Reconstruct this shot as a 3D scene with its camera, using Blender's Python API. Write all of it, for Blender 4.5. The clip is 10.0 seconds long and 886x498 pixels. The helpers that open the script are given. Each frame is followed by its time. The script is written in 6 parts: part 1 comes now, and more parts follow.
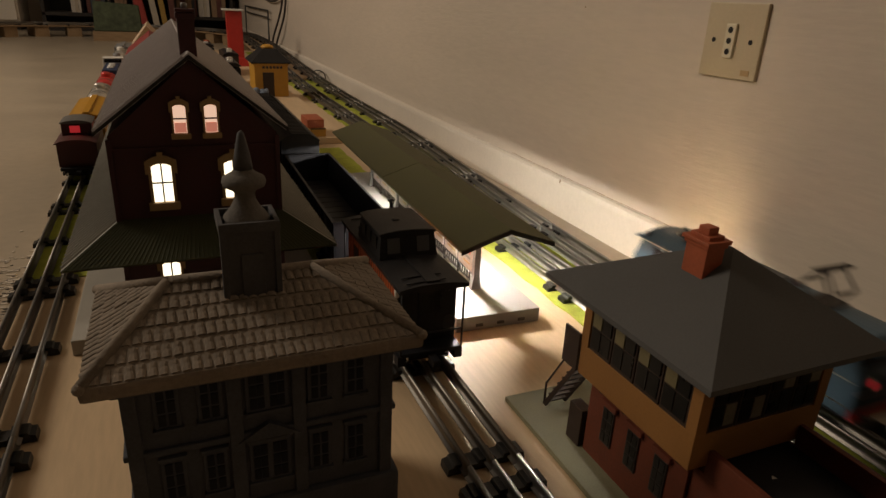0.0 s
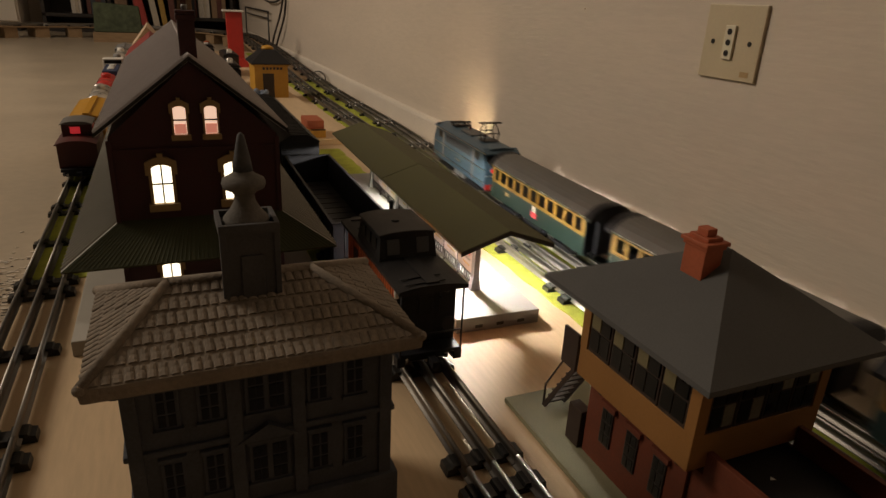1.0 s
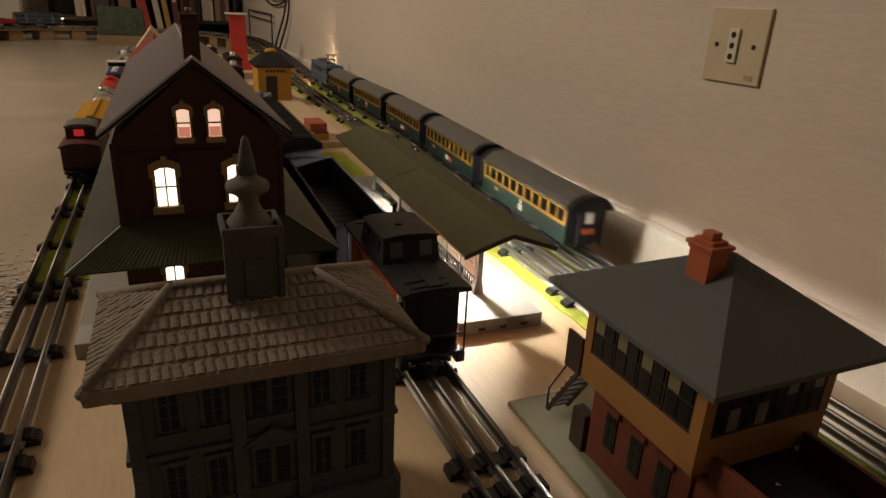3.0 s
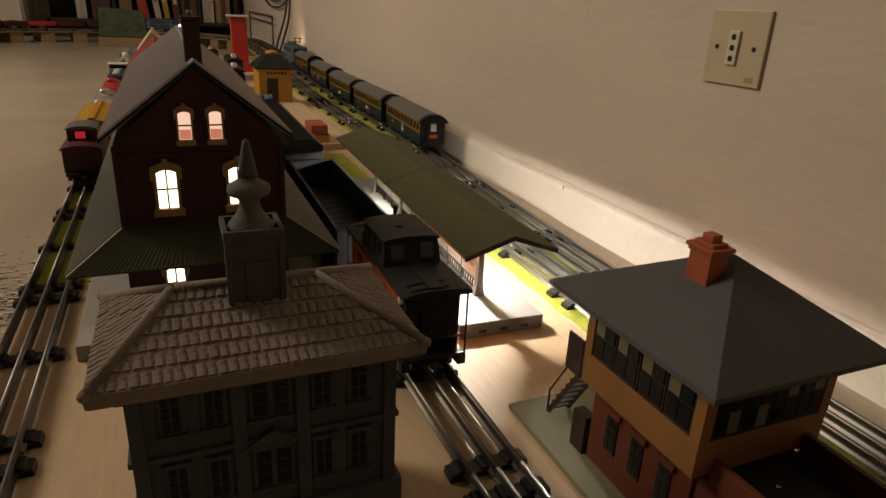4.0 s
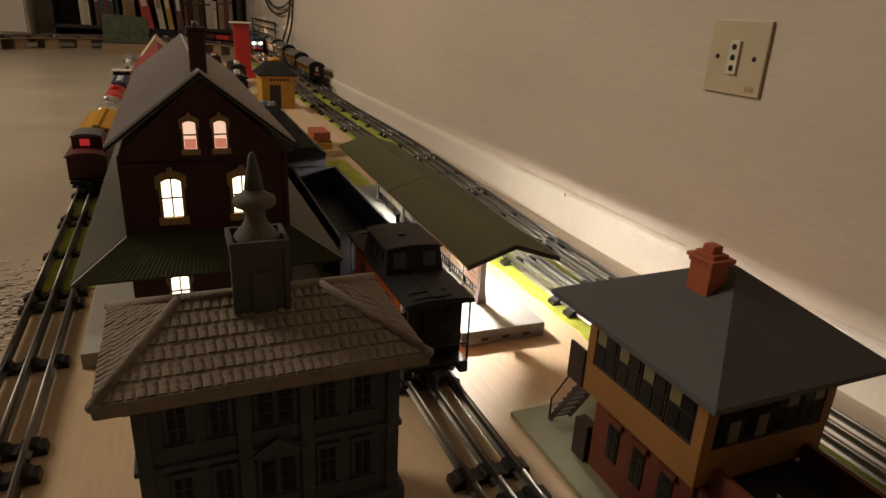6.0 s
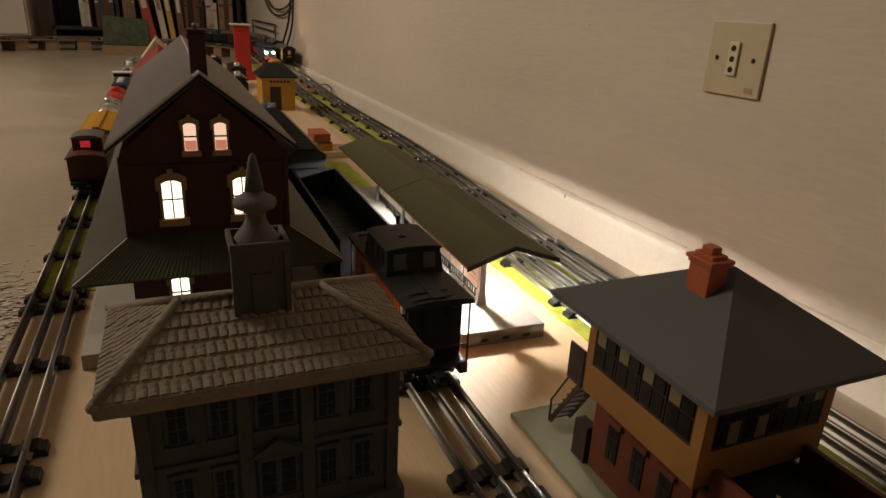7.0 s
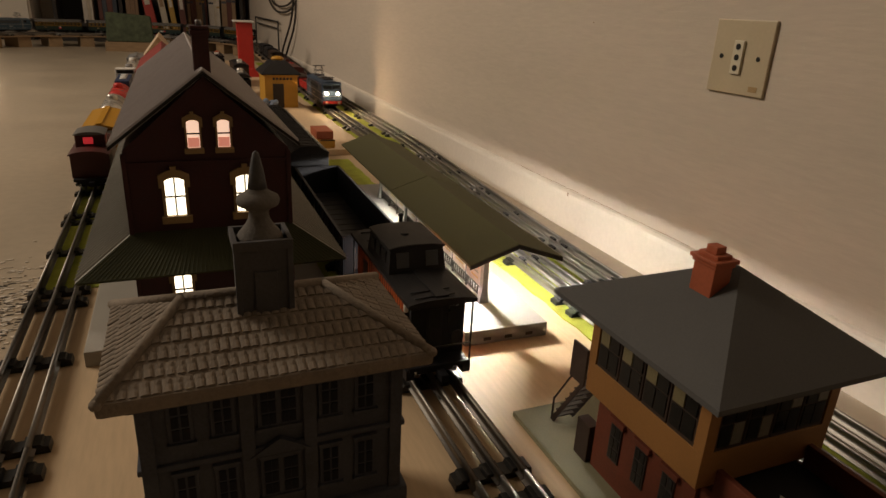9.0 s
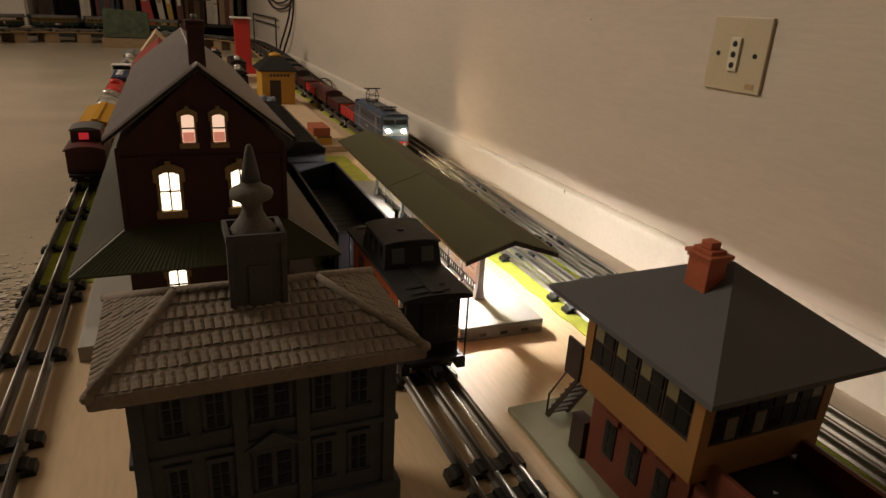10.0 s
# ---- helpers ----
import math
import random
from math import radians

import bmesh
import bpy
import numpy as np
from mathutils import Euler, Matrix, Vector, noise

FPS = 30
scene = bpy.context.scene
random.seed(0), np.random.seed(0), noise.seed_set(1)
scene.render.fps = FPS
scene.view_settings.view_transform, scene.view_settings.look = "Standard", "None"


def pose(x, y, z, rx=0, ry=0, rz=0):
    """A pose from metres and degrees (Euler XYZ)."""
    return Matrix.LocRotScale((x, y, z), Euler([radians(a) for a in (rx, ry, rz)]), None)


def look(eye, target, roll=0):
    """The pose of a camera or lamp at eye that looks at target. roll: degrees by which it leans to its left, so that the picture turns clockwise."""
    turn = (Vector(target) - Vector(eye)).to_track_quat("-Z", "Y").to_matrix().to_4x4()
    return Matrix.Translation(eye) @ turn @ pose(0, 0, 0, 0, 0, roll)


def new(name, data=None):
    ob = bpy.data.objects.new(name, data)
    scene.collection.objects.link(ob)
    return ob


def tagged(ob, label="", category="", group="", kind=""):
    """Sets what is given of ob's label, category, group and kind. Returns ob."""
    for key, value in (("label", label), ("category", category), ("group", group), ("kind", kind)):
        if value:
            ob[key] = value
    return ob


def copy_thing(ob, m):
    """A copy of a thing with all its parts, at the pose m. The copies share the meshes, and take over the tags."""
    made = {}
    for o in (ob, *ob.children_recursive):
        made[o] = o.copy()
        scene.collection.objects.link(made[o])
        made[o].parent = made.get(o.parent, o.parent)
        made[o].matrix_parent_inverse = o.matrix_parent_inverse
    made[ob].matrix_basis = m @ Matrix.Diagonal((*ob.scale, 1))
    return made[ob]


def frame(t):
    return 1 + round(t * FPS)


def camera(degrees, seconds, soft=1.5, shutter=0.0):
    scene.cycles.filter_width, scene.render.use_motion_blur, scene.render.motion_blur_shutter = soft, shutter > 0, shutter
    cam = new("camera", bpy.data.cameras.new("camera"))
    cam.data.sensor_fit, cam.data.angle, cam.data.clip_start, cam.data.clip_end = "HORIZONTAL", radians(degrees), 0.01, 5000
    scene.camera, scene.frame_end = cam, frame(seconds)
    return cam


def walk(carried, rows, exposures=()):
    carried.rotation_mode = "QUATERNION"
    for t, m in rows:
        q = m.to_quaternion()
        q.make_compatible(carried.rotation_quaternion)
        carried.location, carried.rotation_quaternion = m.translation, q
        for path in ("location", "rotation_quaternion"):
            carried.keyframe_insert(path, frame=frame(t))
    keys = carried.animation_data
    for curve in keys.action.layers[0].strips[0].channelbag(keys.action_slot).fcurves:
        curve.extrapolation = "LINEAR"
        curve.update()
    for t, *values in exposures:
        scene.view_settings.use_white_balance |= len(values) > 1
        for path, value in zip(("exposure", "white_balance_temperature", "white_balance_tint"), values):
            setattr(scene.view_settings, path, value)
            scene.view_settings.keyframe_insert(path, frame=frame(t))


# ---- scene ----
cam = camera(69.7, 10.0, soft=1.5, shutter=0.5)

PATH = [
    (0, (-0.15835, 0.00153, 0.26636), (0.5923, 1.7070, -0.4602), 2.865),
    (0.5, (-0.15824, 0.00174, 0.26537), (0.5928, 1.7073, -0.4605), 2.910),
    (1, (-0.15832, 0.00079, 0.26692), (0.5927, 1.7072, -0.4571), 2.889),
    (1.5, (-0.15839, 0.00036, 0.26790), (0.5928, 1.7088, -0.4510), 2.843),
    (2, (-0.15851, 0.00146, 0.26690), (0.5898, 1.7128, -0.4481), 2.921),
    (2.5, (-0.15855, 0.00202, 0.26689), (0.5876, 1.7130, -0.4512), 2.943),
    (4, (-0.15879, 0.00147, 0.26787), (0.5844, 1.7160, -0.4450), 2.836),
    (4.5, (-0.15861, 0.00137, 0.26789), (0.5830, 1.7170, -0.4440), 2.900),
    (5, (-0.15942, 0.00089, 0.26939), (0.5813, 1.7184, -0.4388), 2.913),
    (5.5, (-0.16021, 0.00040, 0.27104), (0.5801, 1.7204, -0.4315), 2.890),
    (7, (-0.16055, -0.00099, 0.27170), (0.5796, 1.7227, -0.4219), 2.809),
    (7.5, (-0.16063, 0.00007, 0.27123), (0.5784, 1.7243, -0.4221), 2.971),
    (8, (-0.16071, 0.00087, 0.27128), (0.5763, 1.7234, -0.4285), 2.939),
    (8.5, (-0.16095, 0.00043, 0.27184), (0.5755, 1.7230, -0.4285), 3.009),
    (9, (-0.16083, 0.00019, 0.27169), (0.5729, 1.7237, -0.4291), 2.962),
    (9.5, (-0.16119, 0.00117, 0.27058), (0.5736, 1.7238, -0.4313), 3.081),
    (10, (-0.15918, -0.00031, 0.26982), (0.5808, 1.7184, -0.4361), 3.215),
]
walk(cam, [(t, look(eye, target, roll)) for t, eye, target, roll in PATH], exposures=((0, -0.26), (0.7, -0.17), (1.5, -0.1), (2.5, -0.06), (4.5, 0.0), (10, -0.02)))

# ---- plan, in metres ----
RAIL = 0.013          # rail top above the board
X_LEFT, X_MID, X_NEAR, X_WALL = -0.280, 0.0, 0.221, 0.291   # track centre lines, far part
DRIFT = {X_NEAR: 0.0235, X_WALL: 0.0405}                     # how much further from the wall the two lines lie at the near end
SPREAD = 0.0163                                              # rail to middle rail
WALL_X = 0.346
BACK_Y = 4.95
ARC_X, ARC_Y = -0.445, 3.55   # centre of the far half circle
RISE = 0.045                  # the far side stands a little higher


# ---- world and lights ----
world = bpy.data.worlds.new("world")
scene.world = world
world.use_nodes = True
world.node_tree.nodes["Background"].inputs["Color"].default_value = (0.05, 0.045, 0.04, 1)
world.node_tree.nodes["Background"].inputs["Strength"].default_value = 0.3


def lamp(name, kind, where, power, colour, size, target=None):
    data = bpy.data.lights.new(name, kind)
    data.energy, data.color = power, colour
    if kind == "AREA":
        data.shape, data.size = "DISK", size
    else:
        data.shadow_soft_size = size
    ob = new(name, data)
    ob.matrix_world = look(where, target or (where[0], where[1] + 0.001, where[2] - 1))
    return ob


# broad soft source at the left, added in place of unseen room lighting
lamp("ceiling_lamp_light", "AREA", (-2.2, 1.95, 1.8), 46, (1.0, 0.835, 0.655), 1.2, (0.25, 0.85, 0.0))
lamp("platform_bulb_light", "POINT", (0.0905, 0.5300, 0.0830), 2.1, (1.0, 0.92, 0.82), 0.003)
lamp("platform_bulb_light", "POINT", (0.0967, 0.7600, 0.0830), 1.1, (1.0, 0.92, 0.80), 0.003)


# ---- materials ----
def material(name, colour, rough=0.6, metal=0.0, vary=0.25, fine=900.0, coarse=60.0, bump=0.15, emit=0.0,
             second=None, stretch=(1, 1, 1), spec=0.5, dist=0.0004, each=0.0):
    m = bpy.data.materials.new(name)
    m.use_nodes = True
    nt = m.node_tree
    b = nt.nodes["Principled BSDF"]
    tc = nt.nodes.new("ShaderNodeTexCoord")
    mp = nt.nodes.new("ShaderNodeMapping")
    mp.inputs["Scale"].default_value = stretch
    nt.links.new(tc.outputs["Object"], mp.inputs["Vector"])
    n1, n2 = nt.nodes.new("ShaderNodeTexNoise"), nt.nodes.new("ShaderNodeTexNoise")
    n1.inputs["Scale"].default_value, n2.inputs["Scale"].default_value = fine, coarse
    n1.inputs["Detail"].default_value, n2.inputs["Detail"].default_value = 3, 4
    for n in (n1, n2):
        nt.links.new(mp.outputs["Vector"], n.inputs["Vector"])
    add = nt.nodes.new("ShaderNodeMath")
    add.operation = "MULTIPLY_ADD"
    add.inputs[1].default_value = 0.45
    nt.links.new(n1.outputs["Fac"], add.inputs[0])
    half = nt.nodes.new("ShaderNodeMath")
    half.operation = "MULTIPLY"
    half.inputs[1].default_value = 0.55
    nt.links.new(n2.outputs["Fac"], half.inputs[0])
    nt.links.new(half.outputs[0], add.inputs[2])
    ramp = nt.nodes.new("ShaderNodeValToRGB")
    lo = [c * (1 - vary) for c in colour] if second is None else second
    hi = [min(1, c * (1 + vary)) for c in colour]
    ramp.color_ramp.elements[0].position, ramp.color_ramp.elements[1].position = 0.3, 0.7
    ramp.color_ramp.elements[0].color, ramp.color_ramp.elements[1].color = (*lo, 1), (*hi, 1)
    nt.links.new(add.outputs[0], ramp.inputs["Fac"])
    out = ramp.outputs["Color"]
    if each:
        info = nt.nodes.new("ShaderNodeObjectInfo")
        mr = nt.nodes.new("ShaderNodeMapRange")
        mr.inputs["To Min"].default_value, mr.inputs["To Max"].default_value = 1 - each, 1 + each
        nt.links.new(info.outputs["Random"], mr.inputs["Value"])
        hs = nt.nodes.new("ShaderNodeHueSaturation")
        nt.links.new(mr.outputs["Result"], hs.inputs["Value"])
        nt.links.new(out, hs.inputs["Color"])
        out = hs.outputs["Color"]
    nt.links.new(out, b.inputs["Base Color"])
    rr = nt.nodes.new("ShaderNodeMapRange")
    rr.inputs["To Min"].default_value, rr.inputs["To Max"].default_value = max(0.03, rough - 0.1), min(1, rough + 0.12)
    nt.links.new(n2.outputs["Fac"], rr.inputs["Value"])
    nt.links.new(rr.outputs["Result"], b.inputs["Roughness"])
    b.inputs["Metallic"].default_value = metal
    b.inputs["Specular IOR Level"].default_value = spec
    if bump:
        bp = nt.nodes.new("ShaderNodeBump")
        bp.inputs["Strength"].default_value, bp.inputs["Distance"].default_value = bump, dist
        nt.links.new(n1.outputs["Fac"], bp.inputs["Height"])
        nt.links.new(bp.outputs["Normal"], b.inputs["Normal"])
    if emit:
        b.inputs["Emission Color"].default_value = (*colour, 1)
        b.inputs["Emission Strength"].default_value = emit
    return m


M = {
    "wall": material("wallpaper", (0.60, 0.52, 0.43), 0.75, vary=0.07, fine=140, coarse=6, bump=0.32, stretch=(1, 0.25, 1.6), dist=0.0012, spec=0.3),
    "skirt": material("skirting_paint", (0.70, 0.63, 0.54), 0.5, vary=0.07, fine=200, coarse=12, bump=0.15),
    # made dark for the two unseen walls, to hold back bounced light
    "panel": material("bounce_cutting_dark", (0.09, 0.06, 0.04), 0.6, vary=0.3, fine=60, coarse=6, stretch=(1, 1, 0.1)),
    "ceil": material("ceiling_paint", (0.5, 0.47, 0.43), 0.9, vary=0.04, fine=80, coarse=4),
    "floor": material("vinyl_floor", (0.44, 0.37, 0.28), 0.33, vary=0.12, fine=70, coarse=5, bump=0.35, dist=0.0008, spec=0.45),
    "fleck": material("dark_floor_pit", (0.05, 0.04, 0.03), 0.6, vary=0.2),
    "ply": material("plywood", (0.60, 0.445, 0.28), 0.55, vary=0.13, fine=300, coarse=22, bump=0.1, stretch=(1, 0.12, 1), spec=0.35),
    "grass": material("grass_paper", (0.39, 0.42, 0.07), 0.9, vary=0.3, fine=2500, coarse=60, bump=0.5, spec=0.1),
    "rail": material("tinplate_rail", (0.25, 0.232, 0.21), 0.46, 1.0, vary=0.2, fine=300, coarse=40, bump=0.06, stretch=(1, 0.1, 1)),
    "tie": material("black_tie", (0.008, 0.0075, 0.007), 0.38, vary=0.3, fine=1200, coarse=90, bump=0.2),
    "plastic": material("cream_plastic", (0.55, 0.46, 0.31), 0.4, vary=0.05, fine=300, coarse=30, bump=0.05),
    "insert": material("socket_insert", (0.66, 0.60, 0.45), 0.35, vary=0.04, fine=300, coarse=40, bump=0.03),
    "hole": material("dark_hole", (0.012, 0.01, 0.008), 0.8, bump=0),
    "tag": material("amber_mark", (0.42, 0.28, 0.13), 0.5, bump=0),
    "brick": material("maroon_brick", (0.042, 0.0078, 0.0085), 0.65, vary=0.3, fine=700, coarse=80, bump=0.3),
    "roof": material("grey_roof_sheet", (0.44, 0.405, 0.40), 0.5, vary=0.10, fine=500, coarse=30, bump=0.04),
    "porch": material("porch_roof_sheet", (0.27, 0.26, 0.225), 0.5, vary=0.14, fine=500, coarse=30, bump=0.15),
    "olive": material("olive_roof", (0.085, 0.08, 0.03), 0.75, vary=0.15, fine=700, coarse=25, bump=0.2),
    # front and back porch slopes: their shade is put into a darker sheet colour
    "porch_shaded": material("shaded_olive_sheet", (0.040, 0.042, 0.018), 0.7, vary=0.15, fine=700, coarse=25, bump=0.15, spec=0.2),
    "tan": material("tan_trim", (0.30, 0.20, 0.085), 0.55, vary=0.15, fine=800, coarse=60),
    "lit": material("lit_pane", (1.0, 0.86, 0.62), 0.6, vary=0.05, coarse=40, bump=0, emit=2.2),
    "lit_soft": material("lit_blind", (1.0, 0.66, 0.47), 0.6, vary=0.08, coarse=60, bump=0, emit=0.85),
    "lit_pink": material("lit_curtain", (1.0, 0.36, 0.24), 0.6, vary=0.1, coarse=60, bump=0, emit=0.42),
    "dark": material("dark_mullion", (0.03, 0.022, 0.018), 0.5, vary=0.2),
    "base": material("grey_base", (0.36, 0.33, 0.28), 0.6, vary=0.08, fine=900, coarse=30),
    "stone": material("grey_resin", (0.15, 0.137, 0.122), 0.85, vary=0.22, fine=700, coarse=70, bump=0.5, dist=0.0006, spec=0.2),
    "tile": material("resin_roof_tile", (0.235, 0.195, 0.155), 0.85, vary=0.2, fine=420, coarse=60, bump=0.8, dist=0.0009, spec=0.15, each=0.10),
    # blue-grey wall resin, with the walls' shade put in as extra darkness
    "shaded_wallstone": material("shaded_blue_grey_resin", (0.072, 0.076, 0.090), 0.8, vary=0.25, fine=700, coarse=70, bump=0.5, dist=0.0006, spec=0.2),
    "void": material("dark_pane", (0.006, 0.008, 0.015), 0.6, vary=0.3, bump=0.1, spec=0.2),
    "slate": material("dark_resin", (0.066, 0.064, 0.068), 0.7, vary=0.25, fine=700, coarse=70, bump=0.4),
    "towerroof": material("tower_roof", (0.094, 0.092, 0.090), 0.75, vary=0.1, fine=900, coarse=30, bump=0.25, spec=0.25),
    "ochre": material("ochre_wall", (0.27, 0.125, 0.032), 0.6, vary=0.1, fine=700, coarse=40),
    "rust": material("red_brown_brick", (0.125, 0.027, 0.009), 0.65, vary=0.22, fine=600, coarse=60, bump=0.3),
    "chimney": material("orange_brick", (0.36, 0.085, 0.032), 0.6, vary=0.15, fine=600, coarse=60, bump=0.25),
    "brown": material("dark_brown_wood", (0.034, 0.019, 0.012), 0.6, vary=0.25),
    "pad": material("olive_grey_pad", (0.215, 0.205, 0.125), 0.75, vary=0.12, fine=900, coarse=40, bump=0.3),
    "black": material("black_plastic", (0.0155, 0.0155, 0.0185), 0.5, vary=0.3, fine=900, coarse=60, bump=0.15, spec=0.22),
    "charcoal": material("charcoal_roof", (0.0185, 0.018, 0.0195), 0.5, vary=0.25, fine=900, coarse=60, bump=0.15, spec=0.25),
    "orange": material("orange_side", (0.50, 0.095, 0.014), 0.5, vary=0.12, fine=700, coarse=50),
    "glass": material("smoked_pane", (0.012, 0.012, 0.011), 0.3, vary=0.2, bump=0, spec=0.25),
    # amber tint painted for the lit wall seen through the tower's windows
    "amber": material("backlit_amber_pane", (0.17, 0.145, 0.075), 0.4, vary=0.2, bump=0),
    # light showing in some south panes, painted as a pale tone
    "pale_pane": material("pale_lit_pane", (0.16, 0.145, 0.11), 0.35, vary=0.3, fine=500, coarse=120, bump=0),
    "white": material("white_plastic", (0.74, 0.72, 0.67), 0.45, vary=0.05),
    "slab": material("grey_white_plastic", (0.25, 0.24, 0.228), 0.5, vary=0.07, fine=500, coarse=30, bump=0.1),
    "poster": material("poster_paper", (0.47, 0.41, 0.385), 0.6, vary=0.2, fine=260, coarse=120, bump=0),
    "green": material("dark_green_coach", (0.008, 0.023, 0.018), 0.45, vary=0.15, fine=700, coarse=40, bump=0.05),
    "yellow": material("yellow_band", (0.215, 0.12, 0.013), 0.6, vary=0.15, fine=700, coarse=40, bump=0.05),
    "coachroof": material("coach_roof", (0.13, 0.122, 0.112), 0.55, vary=0.15, fine=700, coarse=40, bump=0.1),
    "blue": material("blue_loco", (0.06, 0.105, 0.145), 0.38, vary=0.12, fine=600, coarse=40, bump=0.05),
    "blue_dark": material("dark_blue_loco", (0.036, 0.062, 0.105), 0.4, vary=0.12, fine=600, coarse=40, bump=0.05),
    "steel": material("bright_steel", (0.55, 0.54, 0.52), 0.3, 1.0, vary=0.1),
    "grille": material("dark_grille", (0.075, 0.08, 0.085), 0.45, vary=0.15),
    "grey": material("grey_panel", (0.22, 0.215, 0.21), 0.5, vary=0.12),
    "red": material("red_paint", (0.52, 0.035, 0.028), 0.4, vary=0.12, fine=500, coarse=40, bump=0.05),
    "red_mark": material("red_mark", (0.62, 0.06, 0.07), 0.5, vary=0.08, bump=0),
    "dullred": material("dull_red_roof", (0.24, 0.035, 0.03), 0.6, vary=0.15),
    "maroon": material("maroon_wagon", (0.075, 0.015, 0.012), 0.5, vary=0.2),
    "gold": material("yellow_boxcar", (0.50, 0.25, 0.02), 0.45, vary=0.12),
    "silver": material("silver_tank", (0.58, 0.55, 0.50), 0.3, 0.6, vary=0.12),
    "navy": material("navy_paint", (0.03, 0.045, 0.10), 0.4, vary=0.15),
    "head": material("headlamp_lens", (1.0, 0.72, 0.42), 0.3, vary=0.02, bump=0, emit=560),
    "tail": material("tail_lamp_lens", (1.0, 0.05, 0.06), 0.3, vary=0.02, bump=0, emit=0.3),
    "bulb": material("bulb_glass", (1.0, 0.86, 0.66), 0.3, vary=0.02, bump=0, emit=25),
    "kiosk": material("yellow_ochre_kiosk", (0.52, 0.27, 0.03), 0.55, vary=0.1, fine=500, coarse=40),
    "shelf": material("dark_shelf", (0.035, 0.028, 0.024), 0.5, vary=0.25, fine=90, coarse=8),
    "cabinet": material("white_cabinet", (0.78, 0.72, 0.63), 0.55, vary=0.06, fine=90, coarse=5),
    "hill": material("green_box_paper", (0.075, 0.095, 0.055), 0.8, vary=0.45, fine=60, coarse=14),
    "plank": material("raw_plank", (0.30, 0.20, 0.11), 0.65, vary=0.25, fine=120, coarse=12, stretch=(0.2, 1, 1)),
    "cable": material("black_cable", (0.03, 0.026, 0.022), 0.5, vary=0.1),
    "cream": material("cream_card", (0.68, 0.52, 0.36), 0.7, vary=0.08),
    "figblue": material("grey_blue_plaster", (0.16, 0.20, 0.27), 0.6, vary=0.3),
}
for i, c in enumerate([(0.42, 0.06, 0.05), (0.55, 0.48, 0.38), (0.30, 0.20, 0.12), (0.06, 0.07, 0.09), (0.45, 0.28, 0.07), (0.22, 0.24, 0.20), (0.60, 0.55, 0.48), (0.13, 0.05, 0.04)]):
    M["book%d" % i] = material("book_cover", c, 0.55, vary=0.15, fine=120, coarse=30)


# ---- building helpers ----
ROOT = {}


def thing(name, x, y, z, label, category, group="", kind=""):
    ob = new(name)
    ob.location = (x, y, z)
    ROOT[ob] = Vector((x, y, z))
    return tagged(ob, label, category, group, kind)


def part(name, bm, mat, parent, label=""):
    """One mesh, given in world places, under a thing or a part."""
    base = ROOT[parent]
    bmesh.ops.translate(bm, verts=bm.verts, vec=-base)
    me = bpy.data.meshes.new(name)
    bm.to_mesh(me)
    bm.free()
    me.materials.append(M[mat])
    ob = new(name, me)
    ob.parent = parent
    ROOT[ob] = base
    return tagged(ob, label)


def whole(name, bm, mat, label, category="", kind="", group="", at=(0, 0, 0)):
    me = bpy.data.meshes.new(name)
    bmesh.ops.translate(bm, verts=bm.verts, vec=-Vector(at))
    bm.to_mesh(me)
    bm.free()
    me.materials.append(M[mat])
    ob = new(name, me)
    ob.location = at
    ROOT[ob] = Vector(at)
    return tagged(ob, label, category, group, kind)


def box(x0, x1, y0, y1, z0, z1, bevel=0.0, bm=None):
    bm = bm or bmesh.new()
    r = bmesh.ops.create_cube(bm, size=1)
    for v in r["verts"]:
        v.co = Vector((x0 + (v.co.x + 0.5) * (x1 - x0), y0 + (v.co.y + 0.5) * (y1 - y0), z0 + (v.co.z + 0.5) * (z1 - z0)))
    if bevel:
        es = {e for v in r["verts"] for e in v.link_edges}
        bmesh.ops.bevel(bm, geom=list(es), offset=bevel, segments=2, affect="EDGES", profile=0.6)
    return bm


def hull(points, faces, bm=None):
    bm = bm or bmesh.new()
    vs = [bm.verts.new(p) for p in points]
    for f in faces:
        bm.faces.new([vs[i] for i in f])
    bmesh.ops.recalc_face_normals(bm, faces=bm.faces)
    return bm


def prism(outline, y0, y1, axis="y", bm=None, bevel=0.0):
    """An outline of (a, b) pushed along an axis: for y it is (x, z), for x it is (y, z), for z it is (x, y)."""
    bm = bm or bmesh.new()
    put = {"y": lambda a, b, c: (a, c, b), "x": lambda a, b, c: (c, a, b), "z": lambda a, b, c: (a, b, c)}[axis]
    ends = [[bm.verts.new(put(a, b, c)) for a, b in outline] for c in (y0, y1)]
    n = len(outline)
    fs = [bm.faces.new(ends[0]), bm.faces.new(ends[1][::-1])]
    for i in range(n):
        fs.append(bm.faces.new([ends[0][i], ends[1][i], ends[1][(i + 1) % n], ends[0][(i + 1) % n]]))
    bmesh.ops.recalc_face_normals(bm, faces=fs)
    if bevel:
        bmesh.ops.bevel(bm, geom=list({e for f in fs for e in f.edges}), offset=bevel, segments=2, affect="EDGES")
    return bm


